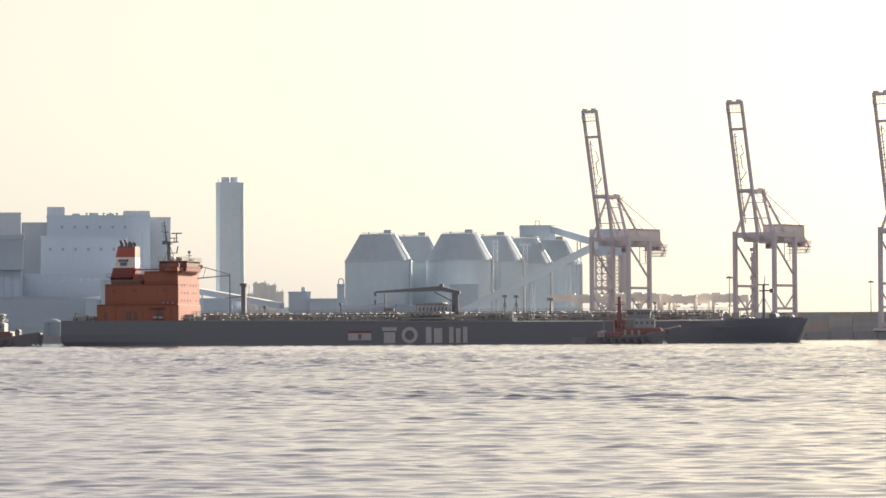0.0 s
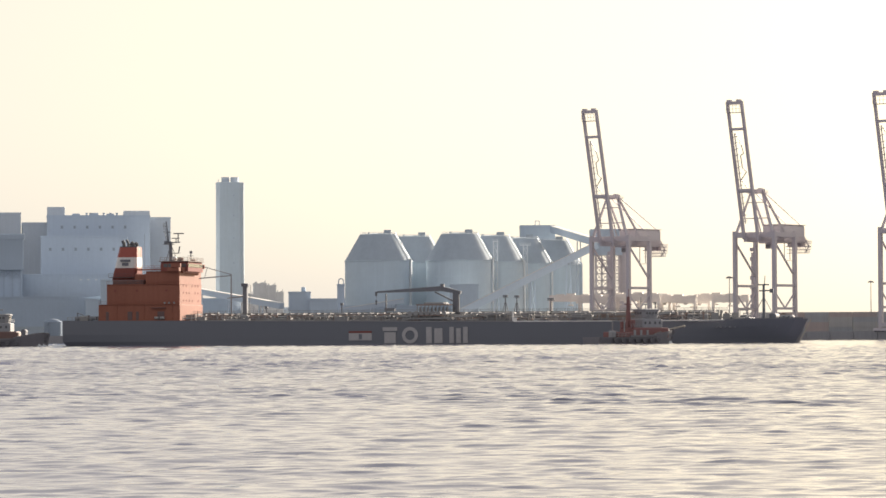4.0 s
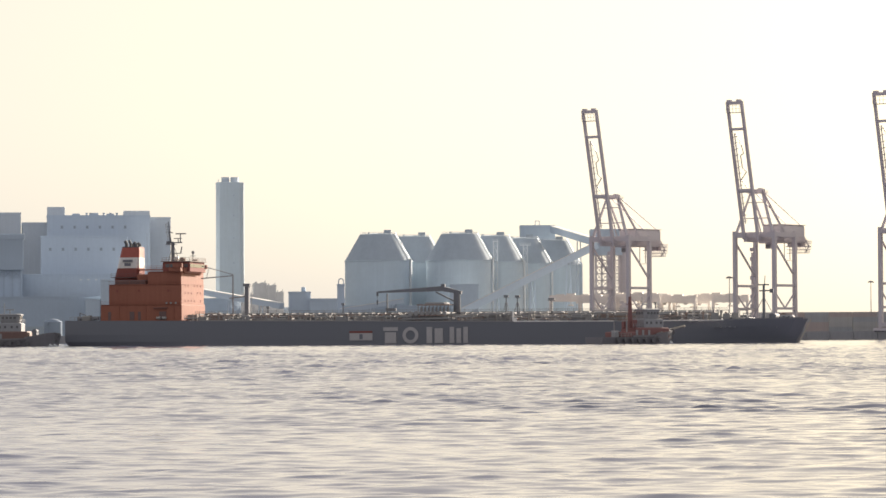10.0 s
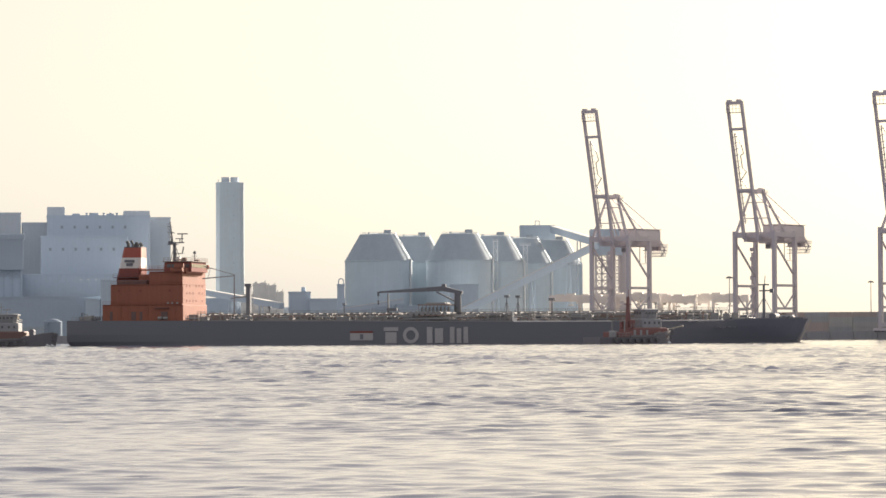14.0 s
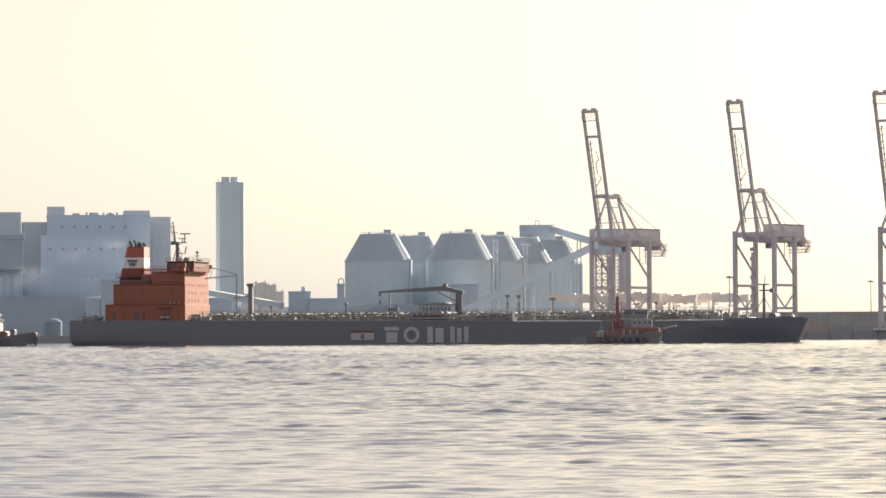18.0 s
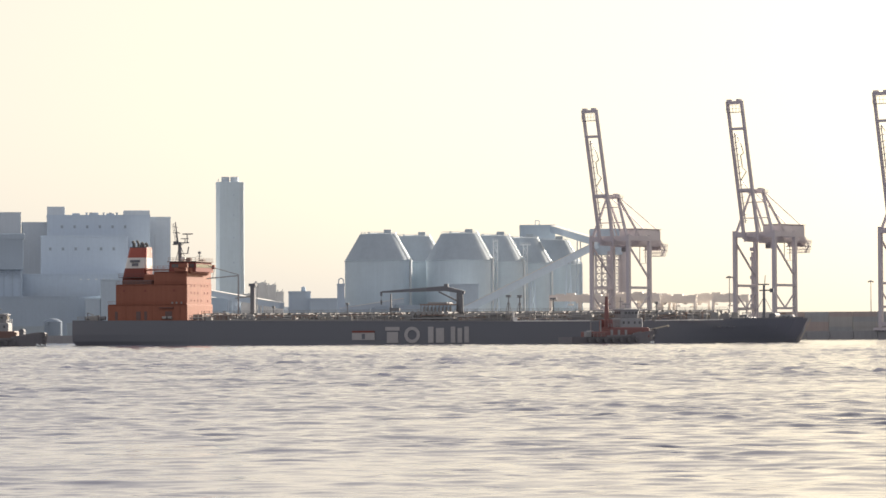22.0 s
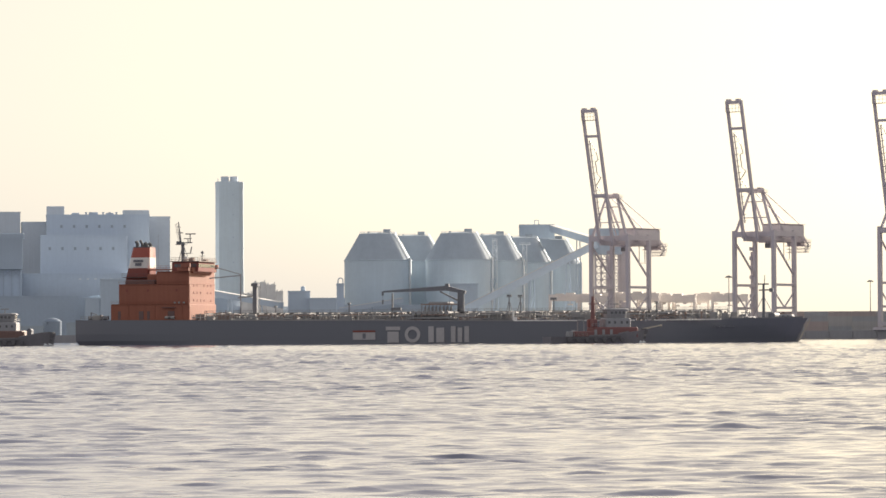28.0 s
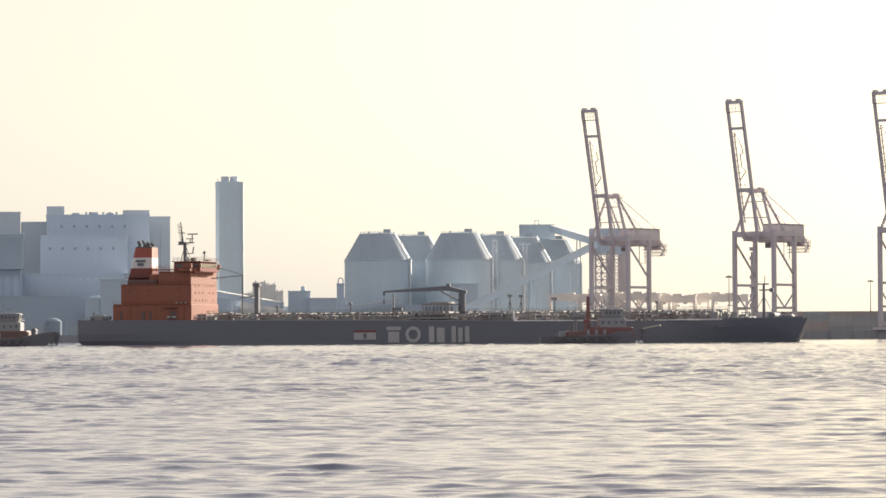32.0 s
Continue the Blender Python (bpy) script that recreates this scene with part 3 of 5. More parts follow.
    for i in range(70):
        again(rng.choice((valve, valve, vent, hatch)), pose(46 + 154 * (i + rng.random()) / 70, -13.5 + rng.random() * 6, 6.45, 0, 0, rng.random() * 90))
    for i in range(16):
        again(chock, pose(52 + i * 9.1, -15.2, 6.45))
    part("deck_rail", rail(Geo(), [(42, -15.4, 6.6), (198, -15.4, 6.6)], 1.15, 2.2, 0.035), PIPE, ship)
    for x0, x1, h, y in ((70, 73, 2.6, -10), (87.2, 91.4, 2.2, -12), (104, 106, 2.9, -9), (133.5, 142, 3.1, -8), (160, 166, 2.4, -11), (168.5, 176, 2.6, -9), (186, 191, 2.8, -8)):
        part("deck_locker", Geo().solid(x0, x1, y - 1.6, y + 1.6, 6.45, 6.45 + h, 0.15), rng.choice((PIPE, RUST, PIPE)), ship)
    # manifold amidships
    for i in range(7):
        x = 110.6 + i * 1.75
        part("manifold_pipe", Geo().tube((x, -3, 9.4), (x, -12.4, 9.4), 0.42, n=9).tube((x, -12.4, 9.4), (x, -12.9, 9.4), 0.7, n=9), PIPE, ship, "grey cargo manifold pipe")
    house = part("manifold_platform", Geo().solid(110.8, 121.0, -6, 3, 11.9, 12.25, 0.1), RUST, ship, "raised platform over the manifold")
    part("platform_top", Geo().solid(113.0, 119.2, -5, 2, 12.25, 12.8, 0.25), PIPE, house)
    post = part("platform_post", Geo().box(-0.12, 0.12, -0.12, 0.12, 6.4, 11.9), PIPE, house)
    post.matrix_basis = pose(111.2, -5.8, 0)
    for i in range(1, 9):
        again(post, pose(111.2 + i * 1.18, -5.8, 0))
    for i in range(8):
        part("drum", Geo().tube((111.9 + i * 1.18, -4.6, 10.0), (111.9 + i * 1.18, -4.6, 11.3), 0.36, n=10), PIPE, house)
    part("drip_tray", Geo().box(108.5, 124, -14.6, -11.0, 7.6, 8.1), PIPE, ship)
    run = [part("branch_pipe", Geo().tube((0, 0, 0), (ln, 0, 0), r, n=7).tube((0, 0, 0), (0, 0.0, -dz), r, n=7).tube((ln, 0, 0), (ln, 1.6, 0), r, n=7), mt, ship)
           for ln, r, dz, mt in ((5.0, 0.2, 1.4, PIPE), (7.5, 0.16, 2.0, RUST), (3.2, 0.26, 1.0, PIPE_LIGHT), (10.0, 0.14, 2.4, PIPE))]
    for k, ob in enumerate(run):
        ob.matrix_basis = pose(50 + k * 9, -11 - k * 0.5, 8.6)
    for i in range(90):
        again(run[i % 4], pose(44 + 150 * (i + rng.random()) / 90, -14 + 5 * rng.random(), 7.5 + 1.9 * rng.random(), 0, 0, rng.choice((0, 0, 180))))
    stand = part("pipe_stand", Geo().box(-0.1, 0.1, -1.2, -1.0, 0, 2.7).box(-0.1, 0.1, 1.0, 1.2, 0, 2.3).box(-0.12, 0.12, -1.3, 1.3, 2.2, 2.45), PIPE, ship)
    stand.matrix_basis = pose(45, -10, 6.45)
    for i in range(60):
        again(stand, pose(46 + 152 * (i + 0.7 * rng.random()) / 60, -12.5 + 3 * rng.random(), 6.45, 0, 0, rng.choice((0, 0, 90))))
    # fittings ahead of the last cargo tank
    for i in range(14):
        again(rng.choice((valve, vent, stand, run[2])), pose(197 + i * 1.15, -10 + 6 * rng.random(), 6.5 if i % 3 else 7.4, 0, 0, rng.choice((0, 90))))
    for x in (198, 201, 204.4, 207):
        part("fore_locker", Geo().solid(x, x + 2.1, -9.5 + (x - 198) * 0.3, -7.4 + (x - 198) * 0.3, 6.45, 8.6 + (x % 2) * 0.5, 0.15), PIPE, ship)
    for x in (199.5, 203, 206.2, 209):
        part("deck_post", Geo().box(x, x + 0.3, -8, -7.7, 6.45, 10.0), PIPE_LIGHT, ship)
    # screens and posts beside the white gunwale
    part("spray_screen", Geo().box(142.6, 143.1, -16.0, -15.8, 6.7, 9.8).box(143.1, 144.0, -16.0, -15.85, 6.7, 7.9), EDGE, ship, "white painted screen at the deck's edge")
    for x in (146.6, 148.2, 150.4, 151.6, 155.0):
        part("deck_post", Geo().box(x, x + 0.35, -12, -11.6, 6.45, 9.6), PIPE_LIGHT, ship)
    # hose crane
    hc = part("hose_crane", Geo().tube((121.9, 0, 6.4), (121.9, 0, 15.9), 1.15, 1.0, 14), DARK, ship, "dark hose crane with its jib stowed level")
    part("crane_jib", Geo().beam((123.4, 0, 15.7), (117.2, 0, 17.0), 1.3, 0.9, 1.3, 1.5).beam((117.2, 0, 17.0), (97.2, 0, 16.1), 1.3, 1.5, 0.7, 0.5), DARK, hc, "long tapered steel jib")
    part("crane_strut", Geo().beam((115.3, 0, 16.0), (121.4, 0, 13.0), 0.45), DARK, hc)
    part("crane_hook", Geo().tube((96.9, 0, 16.2), (96.9, 0, 14.9), 0.35).tube((96.9, 0, 13.6), (96.9, 0, 12.2), 0.3, 0.2).tube((96.9, 0, 15), (96.9, 0, 13.5), 0.05, n=5), DARK, hc)
    part("jib_rest", Geo().beam((100, 0, 6.4), (100, 0, 15.6), 0.4).box(99.6, 102.8, -0.4, 0.4, 10.2, 11.2), DARK, ship)
    part("crane_head", Geo().box(117.0, 118.2, -0.5, 0.5, 17.4, 18.4), DARK, hc)
    # deck masts
    for x, top, arm in ((137.2, 14.6, 0.8), (140.7, 14.5, 0.8), (151.2, 13.6, 1.1), (62, 11.8, 0.5), (86, 12.6, 0.5), (183, 12.2, 0.6)):
        dm = part("deck_mast", Geo().tube((x, 0, 6.4), (x, 0, top), 0.28, 0.16).beam((x - arm, 0, top - 0.4), (x + arm, 0, top - 0.4), 0.2)
                  .box(x - arm * .9, x + arm * .9, -0.4, 0.4, top - 0.2, top + 0.25), DARK, ship, "slim mast over the cargo deck")
        if top > 14:
            part("mast_stay", Geo().beam((x - 1.6, 0, 6.4), (x - 0.2, 0, top - 2), 0.16).beam((x + 1.6, 0, 6.4), (x + 0.2, 0, top - 2), 0.16), DARK, dm)
    # forecastle
    part("forecastle_bulwark", Geo().beam((206, -12.8, 6.8), (227.2, -0.5, 7.3), 0.3, 0.7).beam((206, 12.8, 6.8), (227.2, 0.5, 7.3), 0.3, 0.7), DARK, ship)
    fm = part("foremast", Geo().tube((215.6, 0, 7), (215.6, 0, 17.4), 0.5, 0.35, 10).tube((215.8, 0, 17), (216.0, 0, 20.0), 0.14, 0.1)
              .beam((214.2, 0, 15.5), (218.4, 0, 15.6), 0.4).beam((213.9, 0, 17.3), (217.2, 0, 17.3), 0.4), DARK, ship, "dark foremast with crossarms")
    part("mast_lamp", Geo().box(217.4, 218.5, -0.4, 0.4, 14.9, 16.1), DARK, fm)
    part("mast_brace", Geo().beam((212.2, 0, 7.3), (215.2, 0, 13), 0.18).beam((219, 0, 7.3), (216, 0, 13), 0.18), DARK, fm)
    windlass = part("windlass", Geo().box(217.6, 218.6, -3, 3, 6.6, 8.6), DARK, ship)
    part("drum", Geo().tube((219, -4, 8.0), (219, 4, 8.0), 0.8, n=12), DARK, windlass)
    part("deck_locker", Geo().box(208, 211, -4, -1, 6.6, 8.3), DARK, ship)
    part("fore_house", Geo().solid(206.2, 212.2, -6, 6, 6.4, 7.7), DARK, ship)
    for x in (203, 222, 223.5):
        part("bollard", Geo().tube((x, -3, 6.6), (x, -3, 8.0), 0.4, n=9), DARK, ship)
    part("anchor", Geo().box(219.4, 220.6, -7.0, -6.0, 4.4, 6.2).beam((218.9, -7.1, 4.6), (221.2, -6.0, 4.6), 0.5), DARK, hull, "dark stowed anchor")
    part("anchor_chain", Geo().beam((229.6, 0, 7.0), (225.9, -0.6, -0.2), 0.32), ROPE, ship, "pale line from the stem down to the water")
    part("fore_cover", Geo().solid(220.4, 224.6, -2.2, 2.2, 7.0, 8.3, 0.5), PIPE, ship)
    return ship


tanker = build_tanker()


# ---- tugs ----
def build_tug(label, hull_mat, band_mat, mast_mat, mast_x, mast_top, house_x):
    """A harbour tug, bow along +x, its stem at x = 0."""
    tug = thing("tugboat", label, "tugboat")
    g, rings = Geo(), []
    for i in range(25):
        s = i / 24
        ring = []
        sheer = 2.0 + 1.9 * smooth(0.45, 1.0, s)
        for side in (-1, 1):
            row = []
            for z in (-1.2, 0.0, 0.55 * sheer, sheer):
                x = -29.4 + s * (30.1 + 0.2 * z)
                hb = 4.6 * (1 - max(0, (s - 0.62) / 0.38) ** 2.4) ** 0.7 * (0.82 + 0.18 * smooth(0, 0.12, s)) * (0.88 + 0.05 * z / sheer * 2)
                row.append((x, side * max(hb, 0.15), z))
            ring += row if side < 0 else row[::-1]
        rings.append(ring)
    g.loft(rings)
    hull = part("hull", g, hull_mat, tug, "dark steel tug hull")
    for side in (-1, 1):
        part("fender_belt", Geo().beam((-25, side * 4.3, 1.7), (-10, side * 4.5, 1.8), 0.5, 0.6).beam((-10, side * 4.5, 1.8), (-2.2, side * 2.6, 3.2), 0.5, 0.6), RUBBER, hull, "black rubber fender belt")
    part("bow_fender", Geo().tube((0.2, -1.7, 3.4), (0.2, 1.7, 3.4), 0.9, n=12).tube((0.2, -1.4, 1.7), (0.2, 1.4, 1.7), 0.5, n=12), RUBBER, hull, "fat black bow fender")
    tyre = part("tyre_fender", Geo().lathe([(0.35, -0.16), (0.62, -0.16), (0.7, 0), (0.62, 0.16), (0.35, 0.16)], 14), RUBBER, hull)
    tyre.matrix_basis = pose(-8, -4.75, 1.1, 90)
    for i in range(1, 7):
        again(tyre, pose(-8 - i * 2.7, -4.8, 1.0, 90))
    part("side_locker", Geo().solid(-22.0, house_x - 7.4, -3.4, 3.4, 1.8, 3.5, 0.2), band_mat, tug, "painted low deck casing")
    part("bulwark", Geo().beam((-18, -4.1, 2.1), (-9, -4.2, 2.3), 0.2, 0.7), hull_mat, tug, "painted bulwark along the deck")
    part("bow_bulwark", Geo().beam((-9, -4.2, 2.5), (-3.0, -2.4, 3.6), 0.2, 0.9).beam((-3.0, -2.4, 3.7), (0.0, -0.9, 4.0), 0.2, 0.8), hull_mat, tug, "painted bulwark round the bow")
    low = part("deckhouse", Geo().solid(house_x - 7.4, house_x + 6.2, -3.2, 3.2, 1.8, 4.7, 0.3), band_mat, tug, "painted lower deckhouse")
    mid = part("upper_deckhouse", Geo().solid(house_x - 3.6, house_x + 4.1, -2.8, 2.8, 4.7, 7.3, 0.3), TUG_WHITE, tug, "white upper deckhouse")
    wx = house_x + 0.3
    def house(z, hx, hy, c=0.9):
        return [(wx - hx, -hy + c, z), (wx - hx + c, -hy, z), (wx + hx - c, -hy, z), (wx + hx, -hy + c, z), (wx + hx, hy - c, z), (wx + hx - c, hy, z), (wx - hx + c, hy, z), (wx - hx, hy - c, z)]
    top = part("wheelhouse", Geo().loft([house(7.3, 2.9, 2.3), house(8.2, 3.1, 2.4), house(9.5, 3.2, 2.5), house(9.6, 3.5, 2.7), house(9.9, 3.5, 2.7), house(10.1, 2.9, 2.2)]), TUG_GREY, tug, "grey wheelhouse with a row of dark windows")
    for i in range(4):
        part("window", Geo().box(wx - 2.3 + i * 1.2, wx - 1.55 + i * 1.2, -2.56, -2.3, 8.5, 9.2), GLASS, top)
    for y in (-1.1, 0, 1.1):
        part("window", Geo().box(wx + 2.9, wx + 3.24, y - 0.45, y + 0.45, 8.4, 9.3), GLASS, top)
        part("window", Geo().box(wx - 3.24, wx - 2.9, y - 0.4, y + 0.4, 8.5, 9.2), GLASS, top)
    part("bridge_rail", rail(Geo(), [(wx - 3.8, -2.75, 7.35), (wx + 3.8, -2.75, 7.35), (wx + 3.8, 2.75, 7.35)], 1.0, 1.3, 0.04), TUG_GREY, tug)
    for x in (-2.6, -0.9, 1.2, 2.9):
        part("porthole", Geo().box(house_x + x - 0.3, house_x + x + 0.3, -2.9, -2.75, 5.7, 6.4), GLASS, mid)
    for x in (-7.0, -4.6, -2.2):
        part("door", Geo().box(house_x + x - 0.4, house_x + x + 0.4, -3.3, -3.15, 2.2, 4.0), TUG_WHITE, low)
    part("mast", Geo().tube((mast_x, 0, 4.6), (mast_x, 0, mast_top), 0.85, 0.45, 10).beam((mast_x - 1.4, 0, mast_top - 2.2), (mast_x + 1.4, 0, mast_top - 2.2), 0.25)
         .tube((mast_x + .2, 0, mast_top), (mast_x + .2, 0, mast_top + 2.2), 0.1), mast_mat, tug, "painted tug mast")
    for y in (-2.1, 2.1):
        part("funnel", Geo().solid(house_x - 7.6, house_x - 6.2, y - 0.6, y + 0.6, 4.7, 7.0, 0.2), mast_mat, tug, "small exhaust casing")
    part("radar", Geo().box(house_x - 1.3, house_x + 1.3, -0.15, 0.15, 11.2, 11.5).tube((house_x, 0, 10), (house_x, 0, 11.3), 0.15), TUG_WHITE, tug)
    part("light_mast", Geo().tube((house_x - 1.8, 0, 10), (house_x - 1.8, 0, 13.4), 0.12).beam((house_x - 2.6, 0, 12.2), (house_x - 1.0, 0, 12.2), 0.12), TUG_WHITE, tug)
    part("winch", Geo().tube((-6.5, -1.3, 4.6), (-6.5, 1.3, 4.6), 0.8, n=12).box(-7.2, -5.8, -1.5, 1.5, 3.4, 4.4), DARK, tug)
    part("aft_winch", Geo().tube((-21, -1.2, 3.2), (-21, 1.2, 3.2), 0.7, n=12).box(-21.8, -20.2, -1.5, 1.5, 2, 2.8), PIPE, tug)
    part("tow_arch", Geo().beam((-19, -2.6, 2), (-19, -2.6, 6.6), 0.3).beam((-19, 2.6, 2), (-19, 2.6, 6.6), 0.3).beam((-19, -2.7, 6.6), (-19, 2.7, 6.6), 0.3), PIPE, tug)
    part("locker", Geo().solid(-24, -22.4, -3.0, -1.4, 2.0, 3.5, 0.1), TUG_WHITE, tug)
    part("deck_rail", rail(Geo(), [(-25, -3.9, 2), (-18.5, -4.1, 2)], 1.0, 1.4, 0.04), PIPE_LIGHT, tug)
    part("upper_rail", rail(Geo(), [(house_x - 8, -2.9, 4.7), (house_x - 4.7, -2.9, 4.7)], 1.0, 1.1, 0.04), TUG_WHITE, tug)
    for i in range(9):
        part("foam_fleck", Geo().lathe([(0.2, -0.1), (0.28 + 0.07 * (i % 3), 0.1), (0.08, 0.2 + 0.12 * (i % 4))], 7, (0.7 - i * 0.3, -0.8 - i * 0.2, 0.1 * (i % 4))), FOAM, hull)
    return tug


red_tug = build_tug("red and dark harbour tug with white wheelhouse beside the tanker", TUG_HULL, TUG_RED, TUG_RED, -15.2, 13.6, -8.6)
aft_tug = build_tug("dark harbour tug with white wheelhouse off the tanker's stern", TUG_HULL, TUG_BROWN, DARK, -19.0, 14.6, -14.4)
line = part("tow_line", Geo().tube((-0.4, 0, 4.1), (5.4, -0.6, 5.2), 0.12, n=6).tube((-2.0, -1.2, 3.6), (5.2, -0.6, 5.0), 0.1, n=6).lathe([(0.3, 0), (0.5, 0.3), (0.3, 0.7)], 8, (5.6, -0.6, 4.7)), ROPE, red_tug, "pale tow line from the bow")


# ---- container cranes ----
def build_crane():
    c = thing("container_crane", "tall haze-pale container crane with its boom raised, on the quay", "crane", group="quay cranes")
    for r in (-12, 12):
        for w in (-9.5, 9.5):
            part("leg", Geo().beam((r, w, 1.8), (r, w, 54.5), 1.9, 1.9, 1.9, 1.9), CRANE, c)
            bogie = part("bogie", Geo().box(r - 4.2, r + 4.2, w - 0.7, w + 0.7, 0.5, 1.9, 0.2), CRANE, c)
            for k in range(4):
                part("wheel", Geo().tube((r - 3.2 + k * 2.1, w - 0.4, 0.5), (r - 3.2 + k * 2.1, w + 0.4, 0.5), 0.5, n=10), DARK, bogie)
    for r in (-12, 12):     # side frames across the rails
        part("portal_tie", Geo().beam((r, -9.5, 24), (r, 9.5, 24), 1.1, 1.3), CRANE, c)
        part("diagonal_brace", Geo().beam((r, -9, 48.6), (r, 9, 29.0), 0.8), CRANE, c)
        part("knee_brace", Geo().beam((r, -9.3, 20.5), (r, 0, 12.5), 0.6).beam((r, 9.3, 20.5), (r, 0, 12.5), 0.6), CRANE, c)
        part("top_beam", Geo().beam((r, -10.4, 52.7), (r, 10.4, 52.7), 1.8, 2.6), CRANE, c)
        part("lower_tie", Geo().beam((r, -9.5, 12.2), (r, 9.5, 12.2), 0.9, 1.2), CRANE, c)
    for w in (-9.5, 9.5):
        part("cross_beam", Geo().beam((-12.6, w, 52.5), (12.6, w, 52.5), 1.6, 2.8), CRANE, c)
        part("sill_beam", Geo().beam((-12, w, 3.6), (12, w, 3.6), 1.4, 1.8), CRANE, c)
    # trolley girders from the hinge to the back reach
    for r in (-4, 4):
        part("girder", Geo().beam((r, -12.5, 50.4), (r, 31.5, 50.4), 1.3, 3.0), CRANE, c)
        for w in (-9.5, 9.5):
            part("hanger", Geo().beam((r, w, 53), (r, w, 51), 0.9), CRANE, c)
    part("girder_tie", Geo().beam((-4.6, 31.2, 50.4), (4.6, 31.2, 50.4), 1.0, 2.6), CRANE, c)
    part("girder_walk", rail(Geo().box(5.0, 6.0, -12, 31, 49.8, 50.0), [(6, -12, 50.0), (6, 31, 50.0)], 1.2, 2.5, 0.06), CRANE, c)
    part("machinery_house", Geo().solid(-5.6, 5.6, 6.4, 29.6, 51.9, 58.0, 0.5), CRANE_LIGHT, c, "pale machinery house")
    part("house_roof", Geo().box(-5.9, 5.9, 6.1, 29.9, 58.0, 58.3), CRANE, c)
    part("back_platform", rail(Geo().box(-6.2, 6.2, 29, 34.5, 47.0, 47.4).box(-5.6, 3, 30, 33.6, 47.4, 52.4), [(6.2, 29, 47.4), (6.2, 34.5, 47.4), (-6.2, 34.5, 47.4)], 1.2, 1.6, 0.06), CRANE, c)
    for y, lo in ((10.4, 38.6), (15.6, 39.4), (21.0, 38.6)):
        part("cage_post", Geo().beam((5.2, y, 48.8), (5.2, y, lo), 0.3), CABLE, c)
    part("cage_floor", Geo().beam((5.2, 10.4, 38.8), (5.2, 21.0, 38.8), 0.8, 0.25), CABLE, c, "hanging maintenance cage below the girders")
    for z, out in ((49.0, 35.4), (45.6, 34.8), (43.8, 33.6)):
        part("end_platform", rail(Geo().box(-5.8, 5.8, 29.5, out, z - 0.15, z + 0.15), [(5.8, 29.5, z + .1), (5.8, out, z + .1), (-5.8, out, z + .1)], 1.2, 1.6, 0.07), CRANE, c)
    part("end_stair", Geo().beam((5.4, 30, 43.8), (5.4, 33.4, 47.2), 0.6, 0.25).beam((5.4, 33.4, 47.4), (5.4, 30, 51), 0.6, 0.25), CRANE, c)
    cab = part("operator_cab", Geo().solid(-1.8, 1.8, 3.0, 6.4, 45.6, 48.4, 0.3), CRANE_LIGHT, c)
    part("cab_window", Geo().box(-1.5, 1.5, 2.9, 3.05, 46.0, 47.8), PIPE, cab)
    part("trolley", Geo().box(-4.6, 4.6, 1.5, 9.0, 48.4, 49.2), CRANE, c)
    # A-frame
    for r in (-4.6, 4.6):
        part("a_frame_leg", Geo().beam((r * 2.35, -9.5, 54), (r * 0.72, -7.2, 74.6), 1.3, 1.3, 0.9, 0.9), CRANE, c)
        part("back_leg", Geo().beam((r * 0.72, -7.0, 74.6), (r * 1.2, 9.5, 54.6), 0.9), CRANE, c)
        part("inner_leg", Geo().beam((r * 0.72, -7.2, 74.2), (r * 0.75, 1.5, 54.6), 0.5), CRANE, c)
        part("backstay", Geo().tube((r * 0.6, -6.6, 75.2), (r * 0.9, 29, 57.6), 0.3, n=6), CRANE, c)
    part("apex_beam", Geo().beam((-4.6, -7.2, 74.6), (4.6, -7.2, 74.6), 1.6, 1.9).box(1.2, 3.0, -8.0, -5.6, 75.4, 76.0), CRANE, c)
    part("apex_platform", rail(Geo().box(-5, 5.6, -8.6, -5.0, 73.4, 73.7), [(-5, -8.6, 73.7), (5.6, -8.6, 73.7), (5.6, -5, 73.7)], 1.1, 1.4, 0.05), CRANE, c)
    for z in (61, 69):
        k = (z - 54) / 20.6
        part("a_frame_tie", Geo().beam((-10.8 + k * 7.5, -9.5 + k * 2.3, z), (10.8 - k * 7.5, -9.5 + k * 2.3, z), 0.5), CRANE, c)
    # raised boom
    lean = Vector((0, -0.212, 0.977))
    hinge = Vector((0, -12.5, 50.4))
    boom = part("boom", Geo(), CRANE, c, "raised twin-girder boom")
    for r in (-4.3, 4.3):
        part("boom_girder", Geo().beam(hinge + Vector((r, 0, 0)), hinge + Vector((r, 0, 0)) + lean * 68.8, 1.25, 1.7, 1.25, 1.5), CRANE, boom)
    for d, w in ((68.2, 1.6), (55, 1.3), (25, 1.2), (24, 0.8)):
        p = hinge + lean * d
        part("boom_tie", Geo().beam(p - Vector((4.9, 0, 0)), p + Vector((4.9, 0, 0)), w, w), CRANE, boom)
    tip = hinge + lean * 68.4
    part("tip_sheave", Geo().box(tip.x - 4.2, tip.x - 2.0, tip.y - 1, tip.y + 1, tip.z, tip.z + 1.5), CRANE, boom)
    part("tip_sheave", Geo().box(tip.x + 1.6, tip.x + 3.8, tip.y - 1, tip.y + 1, tip.z, tip.z + 1.5), CRANE, boom)
    part("tip_platform", rail(Geo().box(-4, 4, tip.y - 1.6, tip.y + 1.2, tip.z - 5.2, tip.z - 5.0), [(-4, tip.y - 1.6, tip.z - 5), (4, tip.y - 1.6, tip.z - 5)], 3.4, 2, 0.07), CABLE, boom)
